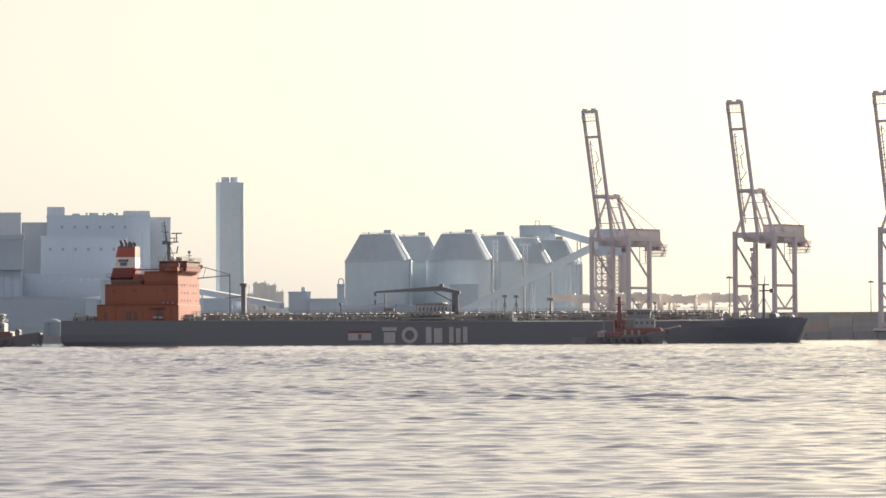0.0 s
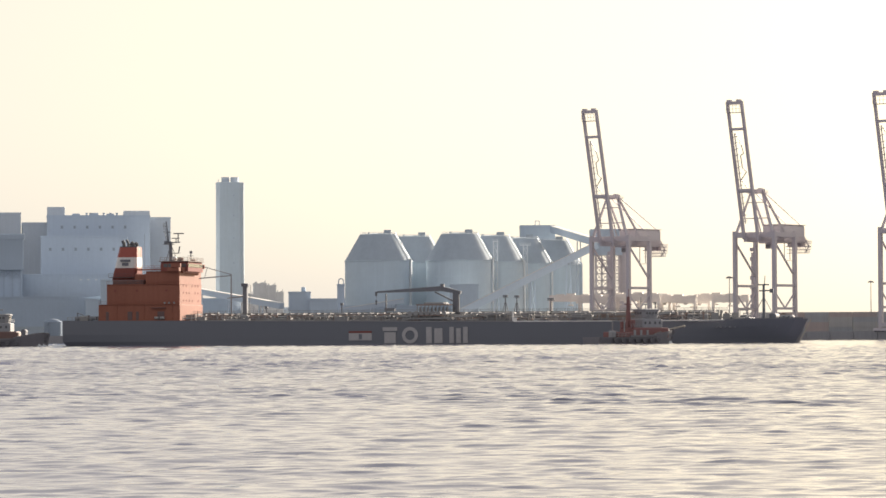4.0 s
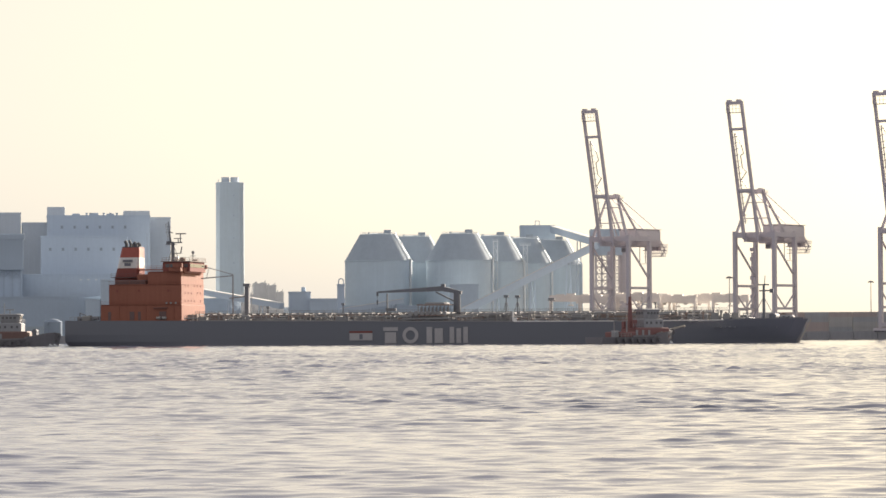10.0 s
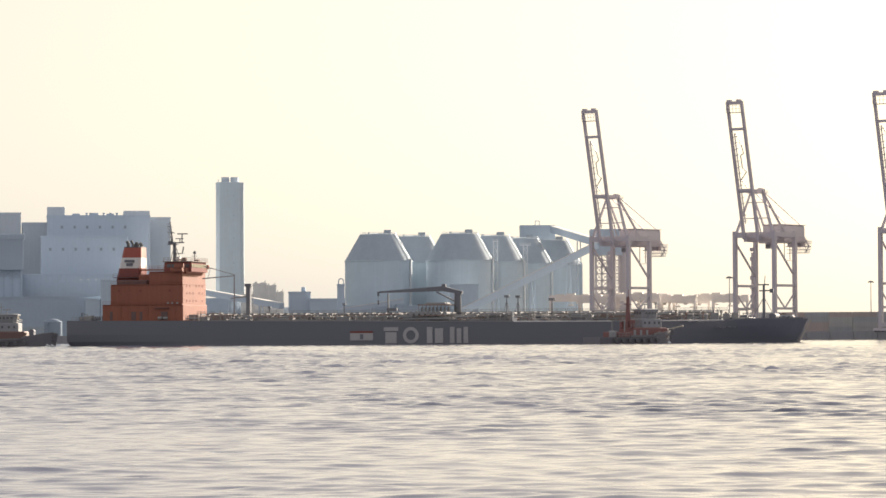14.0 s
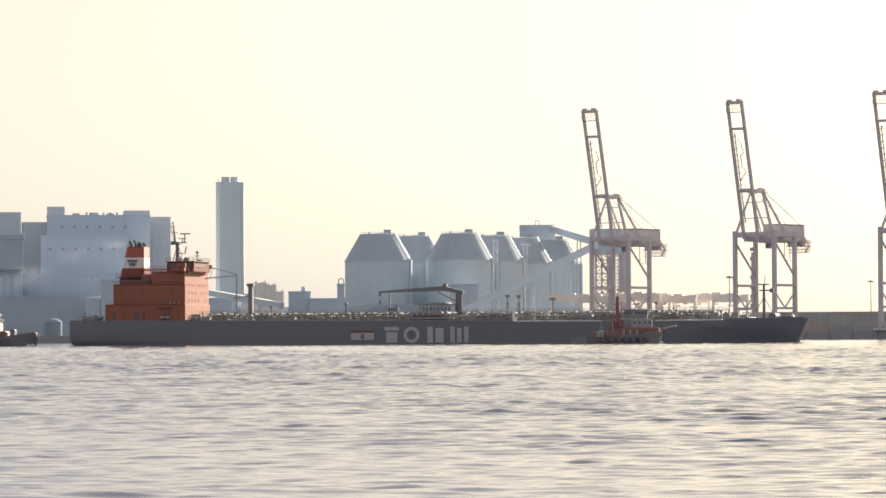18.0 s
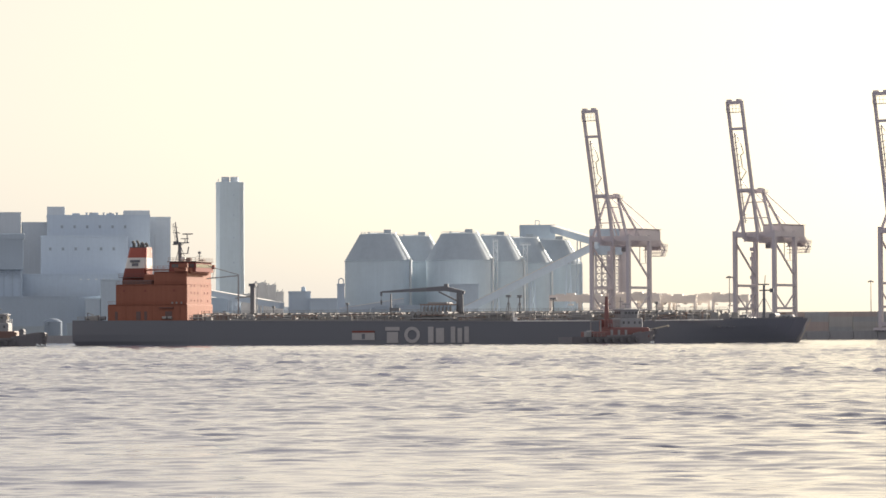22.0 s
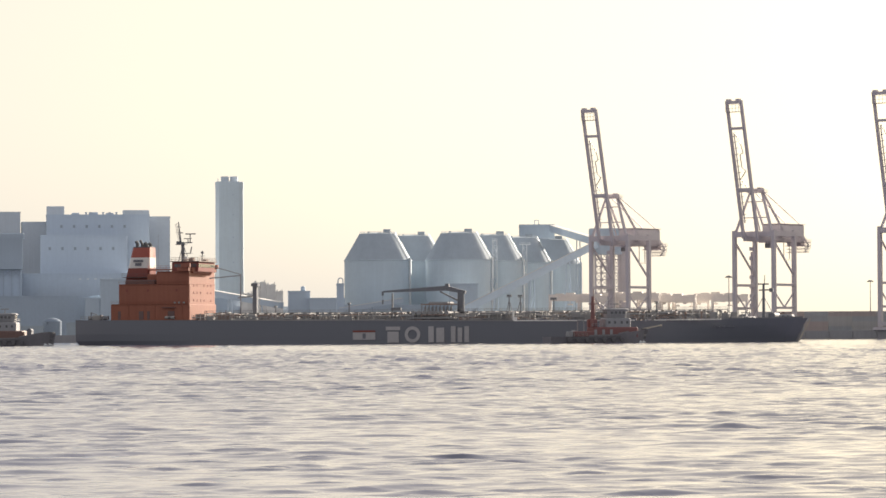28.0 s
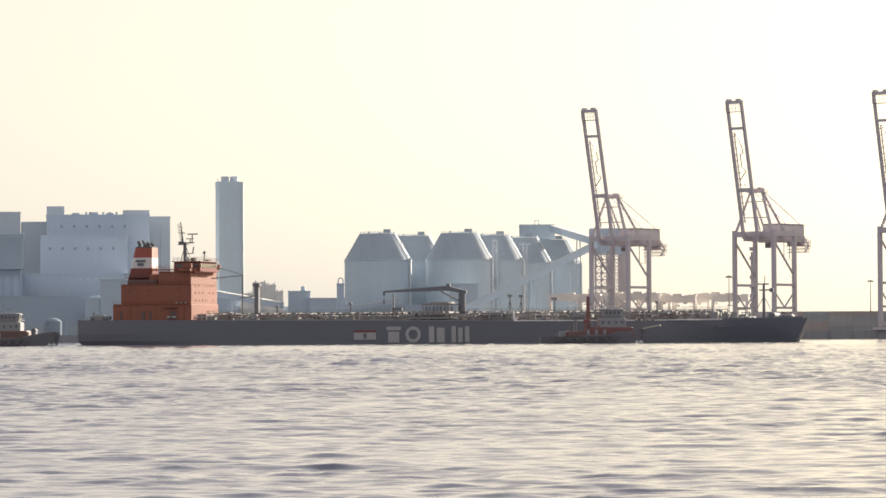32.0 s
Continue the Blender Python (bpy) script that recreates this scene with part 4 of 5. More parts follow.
    # folded forestays hanging inside the boom
    zig = [(-2.2, 53), (0.6, 47), (1.4, 43), (-0.6, 42), (-0.4, 36), (1.8, 34), (-2, 30), (1.2, 26)]
    for (a, d), (b, e) in zip(zig, zig[1:]):
        p, q = hinge + lean * d, hinge + lean * e
        part("forestay_link", Geo().beam(p + Vector((a, 0.6, 0)), q + Vector((b, 0.6, 0)), 0.35), CABLE, boom)
    part("boom_walk", Geo().beam(hinge + lean * 8 + Vector((-2.8, 0.8, 0)), hinge + lean * 53 + Vector((-2.8, 0.8, 0)), 0.6, 0.2), CRANE, boom)
    for d in range(9, 54, 3):
        p = hinge + lean * d
        part("walk_bracket", Geo().beam(p + Vector((-4.2, 0.6, 0)), p + Vector((-1.6, 0.9, 0.6)), 0.22), CABLE, boom)
    shaft = part("lift_shaft", Geo().box(-14.3, -13.5, 8.7, 9.7, 2.0, 44.0), CRANE, c, "slim lift shaft beside the leg")
    landing = part("landing", Geo().box(-0.9, 0.9, -0.9, 0.9, 0, 1.9), CRANE, shaft)
    landing.matrix_basis = pose(-13.9, 9.2, 3.0)
    for k in range(1, 9):
        again(landing, pose(-13.9, 9.2, 3.0 + k * 4.9))
    part("cable_reel", Geo().tube((12.9, -4, 8), (13.8, -4, 8), 2.2, n=16), RUST, c)
    for ob in c.children_recursive:      # set the portal a little lower between sill and boom tip
        for v in ob.data.vertices:
            v.co.z -= 2.4 * smooth(30, 44, v.co.z) * (1 - smooth(58, 118, v.co.z))
    return c


PHI = -39.0
crane = build_crane()
crane.matrix_basis = pose(94.8, 1750, 4.0, 0, 0, PHI)
copy_thing(crane, pose(166.0, 1690, 4.0, 0, 0, PHI))
copy_thing(crane, pose(233.2, 1632, 4.0, 0, 0, PHI))
# crane rails
for w in (-9.5, 9.5):
    a = Matrix.Rotation(radians(PHI), 3, "Z") @ Vector((-60, w, 0)) + Vector((96.4, 1750, 4.06))
    b = Matrix.Rotation(radians(PHI), 3, "Z") @ Vector((330, w, 0)) + Vector((96.4, 1750, 4.06))
    tagged(part("crane_rail", Geo().beam(a, b, 0.2, 0.18), DARK, None), "steel crane rail on the quay", "rail", kind="structure")


# ---- container yard ----
def build_container(mt, label):
    g = Geo().box(-6.1, 6.1, -1.22, 1.22, 0.15, 2.55)
    ob = thing("shipping_container", label, "container", group="stacked containers")
    part("shell", g, mt, ob)
    ribs = Geo()
    for i in range(22):
        ribs.box(-5.9 + i * 0.55, -5.65 + i * 0.55, -1.27, -1.2, 0.3, 2.4)
    part("corrugation", ribs, mt, ob)
    part("frame", Geo().box(-6.1, 6.1, -1.26, -1.1, 0.0, 0.18).box(-6.1, 6.1, -1.26, -1.1, 2.45, 2.6).box(-6.1, -5.9, -1.28, -1.1, 0, 2.6).box(5.9, 6.1, -1.28, -1.1, 0, 2.6), mt, ob)
    return ob


boxes = [build_container(BOX_A, "slate shipping container paled by haze in a yard stack"), build_container(BOX_B, "red shipping container greyed by haze in a yard stack"),
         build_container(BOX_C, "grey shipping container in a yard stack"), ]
rng = random.Random(8)
spare = list(boxes)
for i in range(15):
    tall = 4
    for k in range(tall):
        m = pose(170 + i * 12.4, 1712 - i * 0.6 + rng.choice((0, 0.25, 0.6)), 4.0 + 2.62 * k, 0, 0, -1.0)
        src = rng.choice((0, 0, 0, 1, 2, 2))
        if spare and boxes[src] in spare:
            boxes[src].matrix_basis = m
            spare.remove(boxes[src])
        else:
            copy_thing(boxes[src], m)
berm = part("yard_shed", Geo().solid(160, 420, 1730, 1760, 3.9, 13.6, 0.4), BOX_C, None)
tagged(berm, "long low dark storage shed behind the containers", "shed")


def build_gantry(span, height):
    g = thing("yard_gantry_crane", "beige rubber-tyred yard gantry crane", "crane", group="yard gantries")
    part("main_beam", Geo().box(-span / 2, span / 2, -4.4, -3.2, height - 3.7, height), BEIGE, g)
    part("main_beam", Geo().box(-span / 2, span / 2, 3.2, 4.4, height - 3.7, height), BEIGE, g)
    for x in (-span / 2 + 0.6, span / 2 - 0.6):
        for y in (-3.8, 3.8):
            part("leg", Geo().beam((x, y, 1.2), (x, y, height - 1.5), 1.3), BEIGE, g)
            part("tyre", Geo().tube((x - 0.4, y, 0.75), (x + 0.4, y, 0.75), 0.75, n=12), RUBBER, g)
        part("sill", Geo().beam((x, -4.6, 2.6), (x, 4.6, 2.6), 0.9, 1.2), BEIGE, g)
        part("end_tie", Geo().beam((x, -4, height - 2.0), (x, 4, height - 2.0), 0.7), BEIGE, g)
    part("trolley", Geo().box(-2.4, 2.6, -4.2, 4.2, height, height + 0.9).box(-8.4, -3.6, -2, 2, height, height + 0.5).box(6, 10.5, -3, 3, height, height + 0.4), BEIGE, g)
    part("spreader", Geo().box(-1.4, 1.4, -3, 3, height - 6, height - 5.4).beam((0, 0, height - 5.5), (0, 0, height), 0.3), BEIGE, g)
    part("cab", Geo().solid(3.2, 5.2, -3.9, -2.2, height - 4.8, height - 2.6, 0.2), BEIGE, g)
    part("power_house", Geo().solid(-span / 2 - 0.2, -span / 2 + 1.4, -2.4, 2.4, 3.4, 6.2, 0.2), BEIGE, g)
    return g


gantry = build_gantry(24, 21.8)
low_gantry = build_gantry(20, 20.6)
low_gantry.matrix_basis = pose(120, 1838, 4, 0, 0, -6)
gantry.matrix_basis = pose(98, 1832, 4, 0, 0, -8)
for x, y, rz in ((85, 1812, -8), (116, 1845, -6), (131, 1826, -9), (154, 1850, -6), (159, 1815, -8), (108, 1815, -7), (142, 1870, -5), (72, 1850, -5)):
    copy_thing(low_gantry if x in (85, 131, 159, 142) else gantry, pose(x, y, 4, 0, 0, rz))
# stacks behind the gantries, two tiers below their beams, most of them seen end on
# the lengthwise stacks are added to fill a stretch of pinkish haze
for k, (x, y, tall, rz) in enumerate(((60.5, 1884, 5, 0), (74, 1880, 6, 0), (92, 1880, 6, 0), (104.4, 1886, 6, 0), (117, 1882, 5, 0), (130.6, 1880, 6, 90), (136.6, 1880, 6, 90), (139.2, 1881, 6, 90),
                                      (144.9, 1880, 5, 90), (151.7, 1880, 6, 90), (157.2, 1880, 6, 90), (159.8, 1881, 5, 90), (165.5, 1880, 6, 90), (168.1, 1881, 6, 90), (170.7, 1882, 5, 90))):
    for level in range(tall - 2):
        copy_thing(boxes[(k * 2 + level * level) % 3], pose(x, y, 4.0 + 2.62 * level, 0, 0, rz))


def build_lamp():
    l = thing("high_mast_lamp", "slim high-mast yard lamp with a round head", "lamp", group="yard lamps")
    part("pole", Geo().tube((0, 0, 0), (0, 0, 28.4), 0.35, 0.18, 8), CABLE, l)
    head = part("lamp_ring", Geo().lathe([(0.4, 28.1), (1.5, 28.3), (1.5, 28.7), (0.3, 29.1)], 14), CABLE, l)
    for i in range(6):
        a = math.pi * i / 3
        part("floodlight", Geo().box(1.5 * math.cos(a) - 0.3, 1.5 * math.cos(a) + 0.3, 1.5 * math.sin(a) - 0.3, 1.5 * math.sin(a) + 0.3, 27.9, 28.4), CABLE, head)
    return l


lamp = build_lamp()
lamp.matrix_basis = pose(147.6, 1690, 4)
copy_thing(lamp, pose(241.4, 1850, 4, 0, 0, 20))


# ---- coal silos ----
def build_silo(r=21.0, eave=46.4, top=63.0):
    s = thing("storage_silo", "huge pale blue storage silo with a conical grey roof", "silo", group="storage silos")
    wall = part("wall", Geo().lathe([(r, 0), (r, eave - 0.6), (r + 0.4, eave - 0.5), (r + 0.4, eave)], 72), SILO_WALL, s, "pale blue cylindrical wall", smooth=False)
    roof = part("roof", Geo().lathe([(r + 0.1, eave), (11.6, top - 0.3), (11.3, top), (2, top + 0.8)], 72), SILO_ROOF, s, "grey conical metal roof")
    rib = part("roof_rib", Geo().beam((r + 0.1, 0, eave + 0.1), (11.5, 0, top + 0.05), 0.06, 0.06), SILO_ROOF, roof)
    for i in range(1, 36):
        again(rib, pose(0, 0, 0, 0, 0, i * 10))
    stave = part("wall_rib", Geo().box(r - 0.1, r + 0.03, -0.1, 0.1, 0, eave - 0.6), SILO_WALL, wall)
    for i in range(1, 30):
        again(stave, pose(0, 0, 0, 0, 0, i * 12))
    for z in (9, 18, 27, 36):
        part("hoop", Geo().lathe([(r + 0.03, z), (r + 0.12, z + 0.02), (r + 0.12, z + 0.3), (r + 0.03, z + 0.32)], 72), SILO_WALL, wall)
    part("roof_house", Geo().solid(3.4, 8.0, -2.4, 2.4, top, top + 2.8, 0.2), SILO_ROOF, s)
    part("roof_box", Geo().box(-6.4, -5.2, -1, 1, top, top + 1.3), SILO_ROOF, s)
    part("roof_rail", rail(Geo(), [(11.2 * math.cos(a), 11.2 * math.sin(a), top) for a in [2 * math.pi * i / 18 for i in range(19)]], 1.1, 4, 0.06), TRIM, roof)
    # stair up the roof and shaft down the wall, towards the sunny side
    a = radians(-22)
    ca, sa = math.cos(a), math.sin(a)
    part("roof_stair", Geo().beam(((r + .3) * ca, (r + .3) * sa, eave + .6), (11.6 * ca, 11.6 * sa, top + .8), 0.3, 0.35), TRIM, s, "bright roof stair")
    part("stair_shaft", Geo().tube(((r + .6) * ca, (r + .6) * sa, 0), ((r + .6) * ca, (r + .6) * sa, eave + 1.4), 0.75, n=12), TRIM, s, "bright stair shaft on the wall")
    return s


silo = build_silo()
silo.matrix_basis = pose(-40.4, 2051, 4)
for x, y, d in ((10.4, 2049, 4), (-19.2, 2101, -2), (31.2, 2101, 5), (51.2, 2152, 0), (72.4, 2203, 3)):
    copy_thing(silo, pose(x, y, 4, 0, 0, d))


def block(g_label, x0, x1, y0, y1, z1, mt, name="industrial_building", category="building", rz=None, roof=None, windows=(), b=0.3, pane=(0.9, 1.1, None)):
    """A clad industrial block with a coping, joints in its cladding and windows in its front."""
    cx, cy = (x0 + x1) / 2, (y0 + y1) / 2
    hx, hy = (x1 - x0) / 2, (y1 - y0) / 2
    if rz is None:
        rz = math.degrees(math.atan2(-cx, cy)) + 0.7 if cx < 0 else 0.0
    t = thing(name, g_label, category, pose(cx, cy, 4, 0, 0, rz))
    z = z1 - 4
    w = part("wall", Geo().solid(-hx, hx, -hy, hy, 0, z, b), mt, t)
    part("coping", Geo().box(-hx - .2, hx + .2, -hy - .2, hy + .2, z - 0.9, z + 0.15), roof or mt, t)
    step = max(6.0, hx / 6)
    x = -hx + step
    seams = Geo()
    while x < hx - 1:
        seams.box(x - 0.12, x + 0.12, -hy - 0.12, -hy + 0.05, 0, z - 1)
        x += step
    part("cladding_rib", seams, mt, w)
    win = None
    for row_z, xs in windows:
        for x in xs:
            if win is None:
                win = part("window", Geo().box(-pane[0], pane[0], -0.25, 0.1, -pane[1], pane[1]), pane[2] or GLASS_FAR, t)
                win.matrix_basis = pose(x - cx, -hy, row_z - 4)
            else:
                again(win, pose(x - cx, -hy, row_z - 4))
    return t


# more far colours with haze mixed in, the window glass included
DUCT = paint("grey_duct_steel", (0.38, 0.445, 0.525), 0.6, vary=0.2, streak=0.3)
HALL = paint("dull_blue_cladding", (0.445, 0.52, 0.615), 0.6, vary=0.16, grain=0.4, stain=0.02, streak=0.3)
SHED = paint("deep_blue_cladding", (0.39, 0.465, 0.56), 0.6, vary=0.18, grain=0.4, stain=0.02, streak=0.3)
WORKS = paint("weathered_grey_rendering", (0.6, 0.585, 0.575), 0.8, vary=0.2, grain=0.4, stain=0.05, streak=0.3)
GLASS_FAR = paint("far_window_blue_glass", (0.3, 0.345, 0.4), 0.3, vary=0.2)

# ---- transfer towers and conveyors ----
def stair_tower(x, y, top, wide):
    """A slim open stair tower standing between the silos."""
    t = thing("stair_tower", "slim pale lattice stair tower between the silos", "tower", pose(x, y, 4), group="silo stair towers")
    post = part("post", Geo().box(-0.22, 0.22, -0.22, 0.22, 0, top), TRIM, t)
    post.matrix_basis = pose(-1.3, -1.6, 0)
    for px, py in ((1.3, -1.6), (-1.3, 1.6), (1.3, 1.6)):
        again(post, pose(px, py, 0))
    deck = part("landing", Geo().box(-1.5, 1.5, -1.8, 1.8, -0.12, 0.12), CLAD_PALE, t)
    deck.matrix_basis = pose(0, 0, 3.5)
    flight = part("flight", Geo().beam((-1.0, -1.2, 0.1), (1.0, -1.2, 3.4), 0.8, 0.3), TRIM, t)
    flight.matrix_basis = pose(0, 0, 0)
    for k in range(1, int(top / 3.5)):
        again(deck, pose(0, 0, 3.5 + 3.5 * k))
        again(flight, pose(0, 0, 3.5 * k, 0, 0, 180 * (k % 2)))
    part("head_platform", rail(Geo().box(-wide, wide, -2.2, 2.2, top - 0.2, top + 0.2), [(-wide, -2.2, top + .2), (wide, -2.2, top + .2)], 1.1, 1.6, 0.06), TRIM, t)
    return t


stair_tower(33.2, 2075, 59, 1.7)
stair_tower(53.4, 2126, 58, 3.6)
head_house = block("pale blue conveyor head house above the silos", 52.6, 76.4, 2228, 2250, 78.3, CLAD_DEEP, "conveyor_tower", "tower")
part("hoist_frame", Geo().beam((-1.4, 0, 74), (-1.4, 0, 77.6), 0.5).beam((1.4, 0, 74), (1.4, 0, 77.6), 0.5).beam((-1.4, 0, 77.6), (1.4, 0, 77.6), 0.5), CLAD_DEEP, head_house)


def gallery(label, a, b, w, h, mt, posts):
    t = thing("conveyor_gallery", label, "conveyor")
    a, b = Vector(a), Vector(b)
    tube = part("gallery", Geo().beam(a, b, w, h), mt, t)
    part("gallery_roof", Geo().beam(a + Vector((0, 0, h / 2 + .15)), b + Vector((0, 0, h / 2 + .15)), w + 0.5, 0.3), EDGE, t, "bright painted gallery roof")
    d = (b - a)
    for i in range(int(d.length / 6)):
        p = a + d * (i + 0.5) / int(d.length / 6)
        part("gallery_rib", Geo().box(p.x - .15, p.x + .15, p.y - w / 2 - .1, p.y + w / 2 + .1, p.z - h / 2, p.z + h / 2), mt, tube)
    for k in posts:
        p = a + d * k
        part("trestle_leg", Geo().beam((p.x - 2.4, p.y - 2, 4), (p.x - 1, p.y - 1, p.z - h / 2), 0.7).beam((p.x + 2.4, p.y + 2, 4), (p.x + 1, p.y + 1, p.z - h / 2), 0.7)
             .beam((p.x - 2, p.y - 1.6, 4 + (p.z - 4) * .3), (p.x + 1.4, p.y + 1.4, 4 + (p.z - 4) * .7), 0.4), mt, t)
    return t


gallery("sloping enclosed conveyor gallery rising past the silos", (6, 1952, 15), (92, 1952, 57.0), 4.0, 4.4, GALLERY, (0.3, 0.55, 0.8))
gallery("sloping conveyor gallery from the head house", (75, 2230, 75.6), (100, 1990, 57.5), 4, 4.4, CLAD_DEEP, (0.5,))
gallery("low conveyor gallery with a sunlit roof", (-192, 2400, 39.5), (-113, 2293, 25.0), 4, 4.0, CLAD, (0.2, 0.5, 0.8))

gallery("low conveyor gallery with a pale roof before the first silo", (-63, 1990, 18.6), (-24, 1990, 24.6), 3.4, 2.6, CLAD, (0.15, 0.5, 0.85))

# lattice transfer tower behind the first container crane
tower = thing("transfer_tower", "lattice steel transfer tower under the conveyor's head", "tower", pose(98.5, 1962, 4))
for x in (-7, -3.5, 0, 3.5, 7):
    for y in (-5, 5):
        part("column", Geo().beam((x, y, 0), (x, y, 53), 0.8 if abs(x) != 3.5 else 0.5), CRANE_LIGHT, tower)
for z in range(4, 50, 4):
    for y in (-5, 5):
        part("floor_beam", Geo().beam((-7.3, y, z), (7.3, y, z), 0.5, 0.6), CRANE_LIGHT, tower)
    for x in (-7, -3.5, 0, 3.5):
        part("cross_brace", Geo().beam((x, -5, z), (x + 3.5, -5, z + 4), 0.36).beam((x + 3.5, -5, z), (x, -5, z + 4), 0.36), CRANE_LIGHT, tower)
    part("floor_plate", Geo().box(-7, 7, -5, 5, z - 0.1, z + 0.1), CRANE_LIGHT, tower)
part("lift_shaft", Geo().solid(7.6, 11.4, -2.5, 2.5, 0, 50, 0.2), CRANE_LIGHT, tower)
part("head_housing", Geo().solid(-10.6, 8.6, -6, 6, 47.0, 62.6, 0.4), CLAD_DEEP, tower)

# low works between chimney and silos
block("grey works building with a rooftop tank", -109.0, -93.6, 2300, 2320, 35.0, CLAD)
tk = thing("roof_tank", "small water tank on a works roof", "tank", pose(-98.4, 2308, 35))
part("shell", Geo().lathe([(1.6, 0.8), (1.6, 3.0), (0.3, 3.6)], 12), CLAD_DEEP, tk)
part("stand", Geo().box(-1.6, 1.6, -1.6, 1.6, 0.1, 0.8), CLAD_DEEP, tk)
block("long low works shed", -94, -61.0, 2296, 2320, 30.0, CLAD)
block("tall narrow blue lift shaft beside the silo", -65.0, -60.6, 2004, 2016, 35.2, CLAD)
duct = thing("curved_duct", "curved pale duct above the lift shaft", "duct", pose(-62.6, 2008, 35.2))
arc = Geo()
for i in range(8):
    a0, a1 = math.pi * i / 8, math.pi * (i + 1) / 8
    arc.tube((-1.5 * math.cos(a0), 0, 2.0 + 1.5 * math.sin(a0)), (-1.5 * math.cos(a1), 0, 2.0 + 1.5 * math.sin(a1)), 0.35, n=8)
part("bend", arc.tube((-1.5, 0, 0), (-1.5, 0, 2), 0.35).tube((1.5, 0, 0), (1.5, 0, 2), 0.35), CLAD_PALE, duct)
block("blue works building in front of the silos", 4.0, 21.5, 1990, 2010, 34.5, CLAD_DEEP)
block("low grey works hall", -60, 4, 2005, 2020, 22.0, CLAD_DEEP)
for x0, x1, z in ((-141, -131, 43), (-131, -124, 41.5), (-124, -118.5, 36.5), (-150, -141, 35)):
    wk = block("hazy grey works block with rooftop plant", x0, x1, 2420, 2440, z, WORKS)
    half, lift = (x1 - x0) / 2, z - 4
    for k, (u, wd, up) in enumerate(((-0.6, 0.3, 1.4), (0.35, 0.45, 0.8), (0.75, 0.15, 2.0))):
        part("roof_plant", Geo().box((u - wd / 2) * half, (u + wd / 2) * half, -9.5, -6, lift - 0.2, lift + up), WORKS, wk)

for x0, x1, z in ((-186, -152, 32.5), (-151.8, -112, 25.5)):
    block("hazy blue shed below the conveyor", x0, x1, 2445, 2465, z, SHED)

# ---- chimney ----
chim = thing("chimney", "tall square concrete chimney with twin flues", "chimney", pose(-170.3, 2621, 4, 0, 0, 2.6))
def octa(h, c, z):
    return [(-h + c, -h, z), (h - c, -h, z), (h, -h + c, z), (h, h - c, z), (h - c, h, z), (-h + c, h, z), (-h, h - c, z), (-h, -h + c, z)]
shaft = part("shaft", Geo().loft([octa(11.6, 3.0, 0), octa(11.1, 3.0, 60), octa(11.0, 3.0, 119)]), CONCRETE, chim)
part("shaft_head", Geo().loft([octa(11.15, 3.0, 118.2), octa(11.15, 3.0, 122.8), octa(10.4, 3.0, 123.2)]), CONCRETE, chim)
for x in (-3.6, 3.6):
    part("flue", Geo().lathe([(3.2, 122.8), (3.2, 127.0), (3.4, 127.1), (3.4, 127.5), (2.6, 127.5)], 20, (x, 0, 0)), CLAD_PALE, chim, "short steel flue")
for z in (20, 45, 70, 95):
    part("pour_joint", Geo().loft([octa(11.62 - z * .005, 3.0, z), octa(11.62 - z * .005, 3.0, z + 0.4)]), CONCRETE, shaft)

for x, z in ((3.2, 112), (3.2, 96), (3.2, 78), (3.2, 58)):
    part("vent_slot", Geo().box(x - 0.5, x + 0.5, -11.75, -11.0, z, z + 1.1), DUCT, shaft)
part("obstruction_lamp", Geo().tube((-9, -9, 123), (-9, -9, 124.6), 0.2, n=6).box(-9.4, -8.6, -9.4, -8.6, 124.6, 125.2), CLAD_DEEP, chim)

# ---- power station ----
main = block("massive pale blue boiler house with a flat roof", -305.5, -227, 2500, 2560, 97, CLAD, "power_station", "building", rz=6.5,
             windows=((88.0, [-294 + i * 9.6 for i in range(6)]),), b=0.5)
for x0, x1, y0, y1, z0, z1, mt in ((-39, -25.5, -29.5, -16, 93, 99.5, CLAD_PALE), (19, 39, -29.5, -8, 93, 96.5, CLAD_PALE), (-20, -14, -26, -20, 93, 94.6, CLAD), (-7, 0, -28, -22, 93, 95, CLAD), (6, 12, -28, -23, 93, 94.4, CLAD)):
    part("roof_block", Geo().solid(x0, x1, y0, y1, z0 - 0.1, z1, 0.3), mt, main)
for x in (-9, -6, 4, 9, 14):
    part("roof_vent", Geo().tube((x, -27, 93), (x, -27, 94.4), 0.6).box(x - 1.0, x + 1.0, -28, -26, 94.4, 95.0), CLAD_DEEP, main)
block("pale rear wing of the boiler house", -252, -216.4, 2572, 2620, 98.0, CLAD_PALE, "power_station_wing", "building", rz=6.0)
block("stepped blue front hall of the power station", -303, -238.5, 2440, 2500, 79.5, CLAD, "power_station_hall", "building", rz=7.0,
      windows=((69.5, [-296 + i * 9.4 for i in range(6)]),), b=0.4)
# the hall's panes wear the bright trim colour as a painted reflection
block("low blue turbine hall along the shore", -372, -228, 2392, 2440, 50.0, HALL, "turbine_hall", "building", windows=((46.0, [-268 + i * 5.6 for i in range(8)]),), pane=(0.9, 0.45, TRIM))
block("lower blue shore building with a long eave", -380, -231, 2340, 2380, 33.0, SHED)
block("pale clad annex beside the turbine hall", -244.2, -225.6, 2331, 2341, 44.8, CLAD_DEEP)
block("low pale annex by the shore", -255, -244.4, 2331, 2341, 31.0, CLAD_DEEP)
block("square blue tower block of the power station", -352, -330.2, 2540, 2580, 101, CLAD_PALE)
